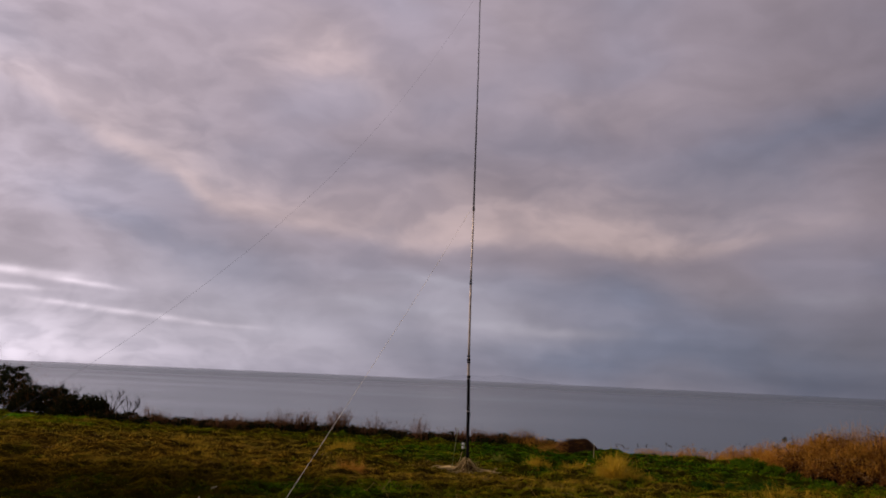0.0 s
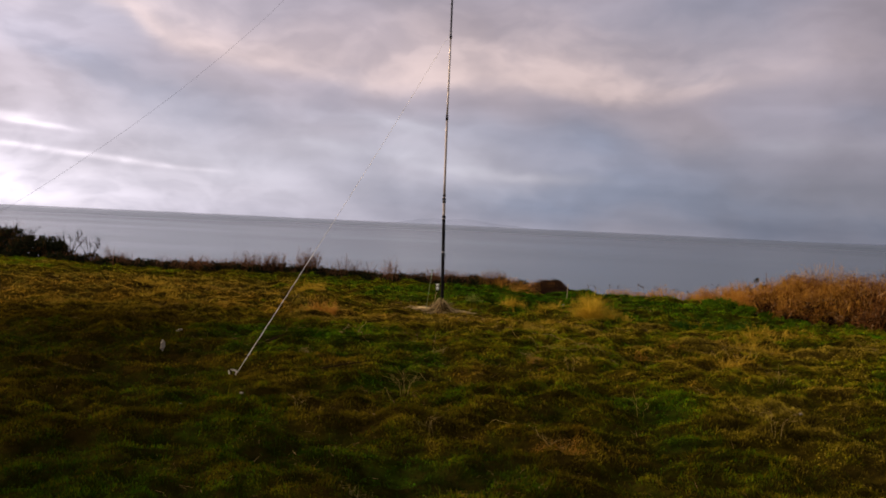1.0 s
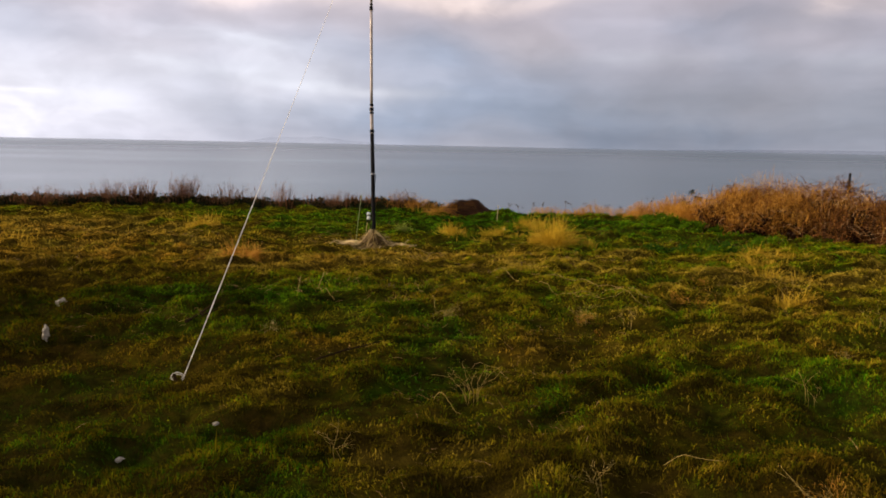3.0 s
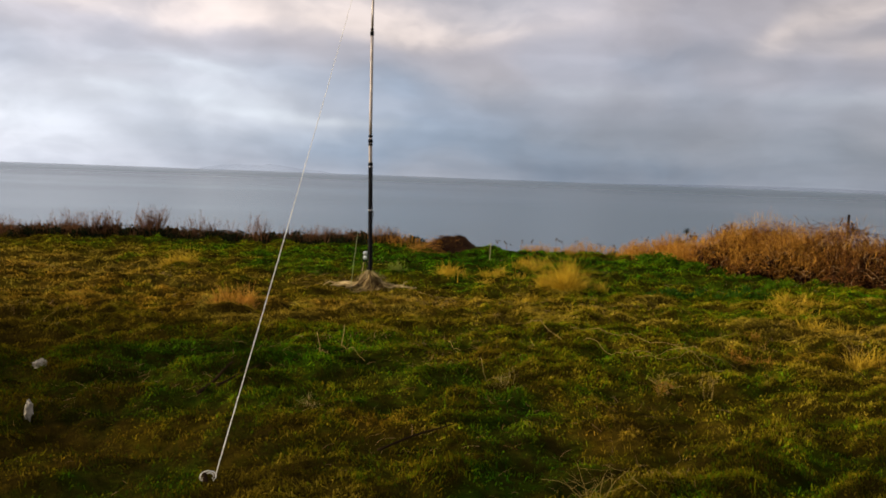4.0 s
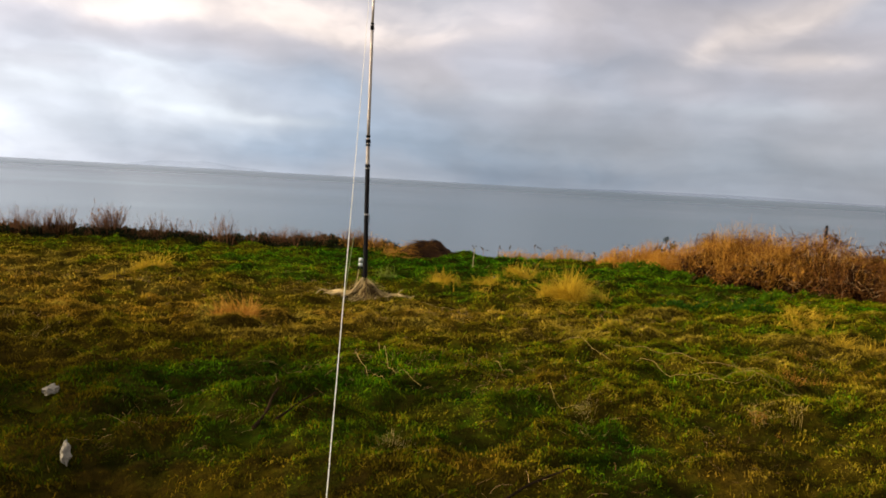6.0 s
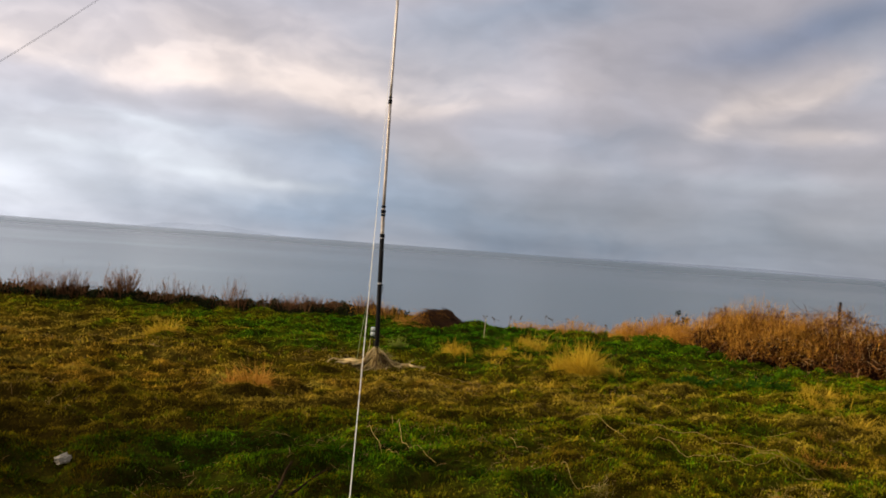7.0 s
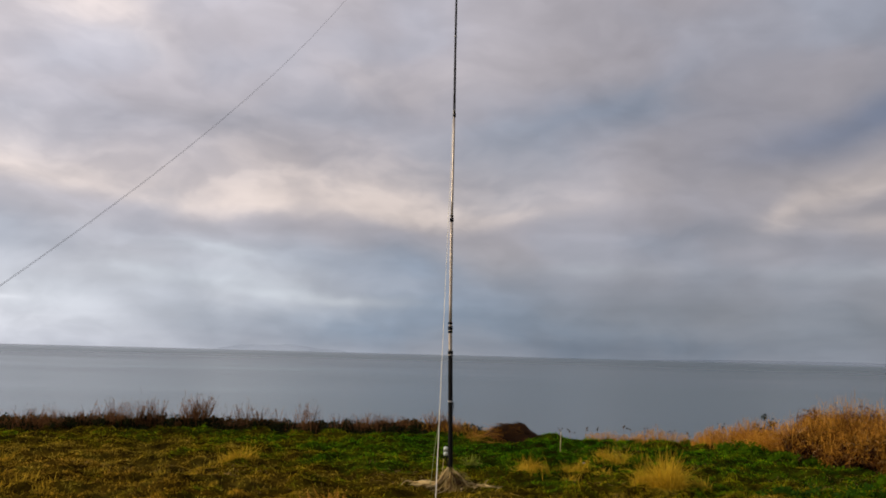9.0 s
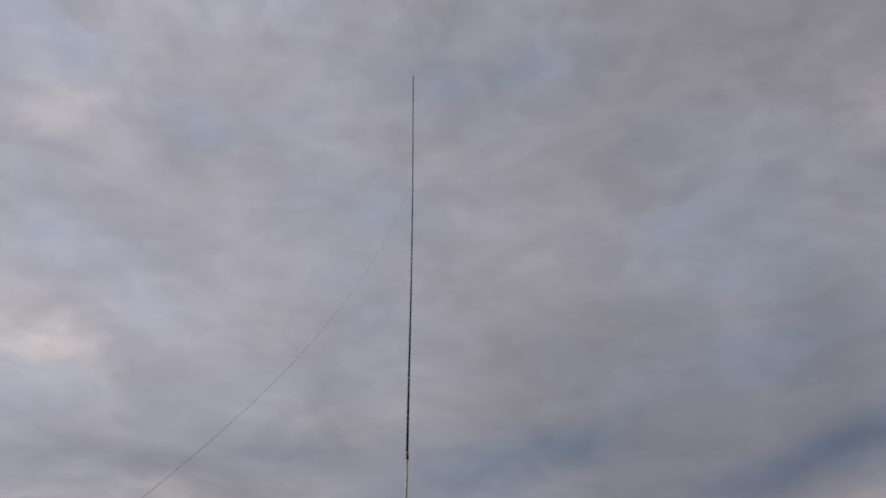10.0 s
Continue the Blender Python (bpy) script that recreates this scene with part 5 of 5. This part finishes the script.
# low golden grass on the rim between hummock and bank
scrub(5.6, 20.9, 0.7, 0.3, 0.26, 420, 0, 201, GOLD, GOLD, "rim_grass", "low golden grass on the cliff rim", "grass clump", 0.9)
scrub(6.3, 20.3, 0.6, 0.3, 0.28, 380, 0, 202, GOLD, GOLD, "rim_grass", "low golden grass on the cliff rim", "grass clump", 0.9)

# the bank of dead bracken and golden grass
scrub(7.15, 19.4, 0.7, 0.55, 0.42, 1500, 300, 211, GOLD, RUST, "golden_grass_bank", "upright golden grass at the end of the bracken bank", "grass clump", 0.5, 0.05, 0, 0.6)
scrub(7.8, 18.8, 0.75, 0.6, 0.64, 1700, 300, 212, GOLD, RUST, "golden_grass_bank", "upright golden grass at the end of the bracken bank", "grass clump", 0.5, 0.05, 0, 0.6)
scrub(7.9, 19.2, 0.3, 0.3, 0.85, 60, 420, 213, BROWN, DARKLEAF, "dark_weed", "dark leafy weed rising out of golden grass", "weed", 0.4, 0.05, 0, 1.0)
def plumes(root, x, y, rx, ry, tall, count, seed):
    """Fine golden grass standing through the top of a bush."""
    rng = np.random.default_rng(seed)
    r, a = np.sqrt(rng.uniform(0, 1, count)), rng.uniform(0, 2 * np.pi, count)
    px, py = r * np.cos(a) * rx, r * np.sin(a) * ry
    dome = np.sqrt(np.clip(1 - r * r * 0.85, 0.05, 1)) * (0.75 + 0.35 * lattice((x + px) * 2.4, (y + py) * 2.4, seed))
    b = np.stack([px, py, height(x + px, y + py) + tall * dome * rng.uniform(0.62, 0.84, count)], 1)
    v, f = blades(b, tall * rng.uniform(0.16, 0.34, count), rng.uniform(0.0028, 0.0060, count), rng.uniform(0.1, 1.0, count), rng, droop=0.4)
    tagged(attach("plume_mass", raw_mesh("plume_mass", v, f), GOLD, root, "fine golden grass"), kind="stuff")


def brake(root, x, y, rx, ry, tall, count, seed, mat, name, label, wide, reach, low=0.15):
    """Dead stems that cross and bend every way through the body of a bush."""
    rng = np.random.default_rng(seed)
    r, a = np.sqrt(rng.uniform(0, 1, count)), rng.uniform(0, 2 * np.pi, count)
    px, py = r * np.cos(a) * rx, r * np.sin(a) * ry
    dome = np.sqrt(np.clip(1 - r * r * 0.9, 0.05, 1)) * (0.62 + 0.55 * lattice((x + px) * 2.4, (y + py) * 2.4, seed))
    b = np.stack([px, py, height(x + px, y + py) + tall * dome * rng.uniform(low, 0.84, count) ** 0.8], 1)
    v, f = arcs(b, tall * rng.uniform(0.4, 1.0, count) * reach, rng.uniform(0.5, 1.3, count) * wide, rng.uniform(0, 2 * np.pi, count), rng.uniform(-0.4, 0.85, count), rng.uniform(-0.1, 2.0, count), rng, 5)
    v[:, 2] = np.maximum(v[:, 2], height(x + v[:, 0], y + v[:, 1]) + 0.004)
    tagged(attach(name, raw_mesh(name, v, f), mat, root, label), kind="stuff")


for k, (x, y, rx, ry, tall) in enumerate(((8.2, 17.6, 1.05, 0.9, 0.82), (8.9, 17.9, 1.2, 1.0, 1.0), (8.25, 16.7, 1.0, 0.9, 0.72), (9.1, 16.5, 1.2, 1.0, 1.0), (9.9, 16.8, 1.3, 1.1, 0.60), (9.2, 15.3, 1.1, 0.9, 0.82), (10.2, 15.1, 1.2, 1.0, 0.68), (10.6, 15.6, 1.2, 1.1, 0.64), (9.35, 14.15, 0.95, 0.9, 1.35), (9.15, 14.1, 0.75, 0.7, 0.72), (10.7, 13.8, 1.2, 1.0, 1.15), (11.7, 14.2, 1.3, 1.1, 1.55), (10.3, 12.6, 1.2, 0.9, 1.1), (11.4, 12.8, 1.3, 1.0, 1.55))):
    west = x < 8.6
    tall *= 1.05
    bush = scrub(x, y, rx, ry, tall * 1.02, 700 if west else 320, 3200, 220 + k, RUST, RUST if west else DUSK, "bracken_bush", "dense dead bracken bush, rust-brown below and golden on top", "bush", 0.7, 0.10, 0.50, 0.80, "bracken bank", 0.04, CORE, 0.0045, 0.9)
    brake(bush, x, y, rx, ry, tall, 1700, 240 + k, BRACKEN if west else DUSK, "bent_stem_mass", "rust-brown bent stems", 0.017, 0.48)
    brake(bush, x, y, rx * 0.96, ry * 0.96, tall, 360 if west else 320, 280 + k, TANSTEM, "pale_stem_mass", "pale tan dead stems", 0.015, 0.46, 0.30)
    plumes(bush, x, y, rx, ry, tall * 1.06, 1000 if west else 800 if y > 15.5 else 240, 260 + k)
scrub(7.1, 17.2, 0.6, 0.9, 0.12, 90, 800, 251, GREENLEAF, GREENLEAF, "green_weed", "low dark green weeds at the foot of the bracken", "weed", 0.8, 0.05)
scrub(6.6, 18.3, 0.6, 0.5, 0.11, 100, 900, 252, GREENLEAF, GREENLEAF, "green_weed", "low dark green weeds at the foot of the bracken", "weed", 0.8, 0.05)
scrub(6.7, 15.1, 0.4, 0.3, 0.16, 60, 400, 253, GREENLEAF, GREENLEAF, "green_weed", "low dark green weeds at the foot of the bracken", "weed", 0.8, 0.05)


scrub(4.35, 14.4, 0.55, 0.30, 0.10, 60, 700, 254, GREENLEAF, DARKWEED, "green_weed", "low dark green weeds spreading in bright turf", "weed", 0.8, 0.05)
scrub(5.3, 14.0, 0.45, 0.25, 0.08, 40, 420, 255, GREENLEAF, DARKWEED, "green_weed", "low dark green weeds spreading in bright turf", "weed", 0.8, 0.05)


# ---------------------------------------------------------------- stakes, sticks and litter
def stake(name, x, y, tall, radius, lean, mat, label, category):
    z = float(height(x, y))
    pts = [(0, 0, -0.1), (lean[0] * 0.5, lean[1] * 0.5, tall * 0.5), (lean[0], lean[1], tall - 0.01), (lean[0], lean[1], tall)]
    v, f = tube(pts, [radius * 1.05, radius, radius * 0.95, radius * 0.7], 8)
    ob = single(name, raw_mesh(name, v, f), mat, label, category, smooth=True)
    ob.location = (x, y, z)


stake("fence_post", 10.3, 17.36, 1.10, 0.026, (0.0, 0.0), IRON, "dark weathered fence post standing in the bracken", "post")
stake("marker_cane", 3.5, 19.15, 0.36, 0.008, (0.02, 0), PALEWOOD, "short pale cane stuck in the green turf", "cane")
stake("green_cane", 0.17, 15.9, 0.80, 0.0045, (0.10, 0.02), GREENROD, "thin green cane leaning beside the mast", "cane")


def stick(x0, y0, x1, y1, radius, seed, mat, label):
    rng = np.random.default_rng(seed)
    t = np.linspace(0, 1, 9)
    x, y = x0 + (x1 - x0) * t, y0 + (y1 - y0) * t
    bow = rng.normal(0, 0.03) * np.sin(np.pi * t) + 0.012 * np.sin(7 * t + seed)
    x, y = x + bow * (y1 - y0), y - bow * (x1 - x0)
    ground_z = height(x, y)
    line = np.linspace(ground_z[0], ground_z[-1], 9)
    pts = np.stack([x, y, line + 0.03 + 0.7 * max(0.0, float((ground_z - line).max()))], 1)
    o = pts[0].copy()
    v, f = tube(pts - o, radius * np.linspace(1.2, 0.6, 9), 7)
    ob = single("stick", raw_mesh("stick", v, f), mat, label, "stick", "fallen sticks", smooth=True)
    ob.location = o


stick(-1.89, 10.05, -1.66, 10.62, 0.011, 301, WOOD, "dark fallen stick lying in the grass")
stick(-1.78, 10.02, -1.50, 10.32, 0.007, 302, WOOD, "thin dark fallen stick lying in the grass")
stick(-1.05, 8.75, -0.62, 8.90, 0.006, 303, WOOD, "thin dark fallen stick lying in the grass")


def runner(points, radius, seed, label="thin pale bramble runner trailing over the turf"):
    """A dead stem trailing over the ground through a few places."""
    rng = np.random.default_rng(seed)
    p = np.array(points, float)
    u = np.linspace(0, len(p) - 1, 8 * (len(p) - 1) + 1)
    x, y = np.interp(u, range(len(p)), p[:, 0]), np.interp(u, range(len(p)), p[:, 1])
    x, y = x + 0.025 * np.sin(u * 2.3 + seed), y + 0.03 * np.sin(u * 1.7 + seed)
    pts = np.stack([x, y, height(x, y) + 0.034 + rng.normal(0, 0.004, len(u))], 1)
    o = pts[0].copy()
    v, f = tube(pts - o, 0.52 * radius * np.linspace(1.1, 0.6, len(u)), 5)
    ob = single("dead_runner", raw_mesh("dead_runner", v, f), DEADSTEM, label, "dead stem", "trailing stems", smooth=True)
    ob.location = o


runner(((1.0, 11.75), (1.24, 10.71), (1.4, 10.5), (1.81, 10.16), (2.1, 10.0)), 0.0036, 1)
runner(((1.33, 11.4), (1.74, 11.2), (1.84, 10.64), (1.95, 10.1), (2.3, 9.9)), 0.0036, 2)
runner(((1.33, 10.35), (1.55, 10.2), (2.0, 10.25), (2.38, 10.26)), 0.0030, 3)
runner(((0.9, 14.9), (1.5, 14.2), (2.0, 13.6)), 0.0035, 4)
STEM_LABEL = "thin pale dead stem lying in the grass"
runner(((-0.93, 11.45), (-1.06, 10.64), (-1.0, 10.5)), 0.0040, 5, STEM_LABEL)
runner(((-0.68, 11.67), (-0.86, 10.93), (-0.71, 10.57)), 0.0046, 6, STEM_LABEL)
runner(((0.08, 11.15), (0.09, 10.84)), 0.0036, 7, STEM_LABEL)
runner(((0.02, 10.28), (0.05, 10.12), (0.03, 9.89)), 0.0034, 8, STEM_LABEL)
runner(((-0.5, 8.0), (-0.38, 7.8)), 0.0028, 9, STEM_LABEL)
runner(((0.25, 6.9), (0.42, 6.75)), 0.0026, 10, STEM_LABEL)
runner(((2.6, 11.6), (3.2, 11.2), (3.6, 11.1)), 0.0030, 11)


def forked_weed(x, y, tall, spread, seed, stems=6):
    """A dead weed: thin bent stems that fork near their ends."""
    rng = np.random.default_rng(seed)
    root = thing("dead_weed", "sprawling dead weed with thin forked pale stems", "dead weed", (x, y, float(height(x, y))), "dead weeds")
    for k in range(stems):
        a = 2 * np.pi * (k + rng.uniform(-0.4, 0.4)) / stems
        reach = spread * rng.uniform(0.4, 1.0)
        end = np.array([np.cos(a) * reach, np.sin(a) * reach * 0.7, tall * rng.uniform(0.45, 1.0)])
        mid = end * np.array([0.35, 0.35, 0.6]) + rng.normal(0, 0.012, 3)
        base = np.array([np.cos(a), np.sin(a), 0]) * 0.03
        thick = rng.uniform(0.0007, 0.0011)
        pieces = [tube([base - [0, 0, 0.02], (base + mid) / 2 + rng.normal(0, 0.006, 3), mid, (mid + end) / 2 + rng.normal(0, 0.01, 3), end], thick * np.array([1.2, 1.1, 1, 0.8, 0.5]), 5)]
        for j in range(3):
            s_ = rng.uniform(0.1, 0.9)
            p = mid * (1 - s_) + end * s_
            q = p + rng.normal(0, 0.32, 3) * np.array([spread, spread, tall * 0.6]) + np.array([0, 0, tall * 0.12])
            pieces.append(tube([p, (p + q) / 2 + rng.normal(0, 0.006, 3), q], thick * np.array([0.7, 0.6, 0.35]), 4))
        attach("stem", raw_mesh("stem", *joined(pieces)), DEADSTEM, root)
    return root


for k, (x, y, tall, spread, stems) in enumerate(((-0.31, 7.9, 0.20, 0.20, 8), (1.55, 7.6, 0.22, 0.12, 3), (3.5, 10.3, 0.36, 0.26, 8), (3.42, 9.1, 0.22, 0.2, 5), (0.60, 6.35, 0.15, 0.18, 7), (-1.09, 7.3, 0.13, 0.14, 5), (-0.16, 6.71, 0.12, 0.14, 5), (0.98, 9.38, 0.14, 0.18, 7), (1.42, 9.5, 0.24, 0.16, 5), (2.25, 8.2, 0.12, 0.14, 4), (2.3, 6.9, 0.2, 0.2, 5), (-3.2, 12.6, 0.14, 0.16, 4), (0.6, 13.0, 0.16, 0.14, 4))):
    forked_weed(x, y, tall, spread, 400 + k, stems)


def litter(x, y, sx, sy, sz, seed, label, turn=0.0):
    """A crumpled scrap: an uneven folded lump."""
    rng = np.random.default_rng(seed)
    bm = bmesh.new()
    bmesh.ops.create_icosphere(bm, subdivisions=3, radius=0.5)
    for q in bm.verts:
        d = q.co.normalized()
        q.co *= 0.75 + 0.5 * noise.noise(d * 2.3 + Vector((seed, 0, 0))) + 0.25 * abs(noise.noise(d * 6 + Vector((0, seed, 0))))
        q.co.x, q.co.y, q.co.z = q.co.x * sx, q.co.y * sy, (q.co.z + 0.35) * sz
    me = bpy.data.meshes.new("litter_scrap")
    bm.to_mesh(me)
    bm.free()
    ob = single("litter_scrap", me, PAPER, label, "litter", "litter scraps")
    ob.matrix_world = pose(x, y, float(height(x, y)) + 0.008, 0, 0, turn)


litter(-2.96, 11.14, 0.11, 0.07, 0.075, 1, "crumpled white paper scrap in the grass", 20)
litter(-2.80, 9.85, 0.055, 0.05, 0.12, 2, "upright crumpled white tissue in the grass", 0)
litter(-1.61, 7.88, 0.035, 0.03, 0.02, 3, "small white scrap in the grass", 30)
litter(-2.01, 7.59, 0.05, 0.035, 0.02, 4, "small grey-white scrap in the grass", 70)
litter(2.72, 7.37, 0.04, 0.03, 0.02, 5, "small white scrap in the grass", 10)
litter(3.0, 17.2, 0.07, 0.05, 0.03, 6, "small white scrap in the grass", 10)
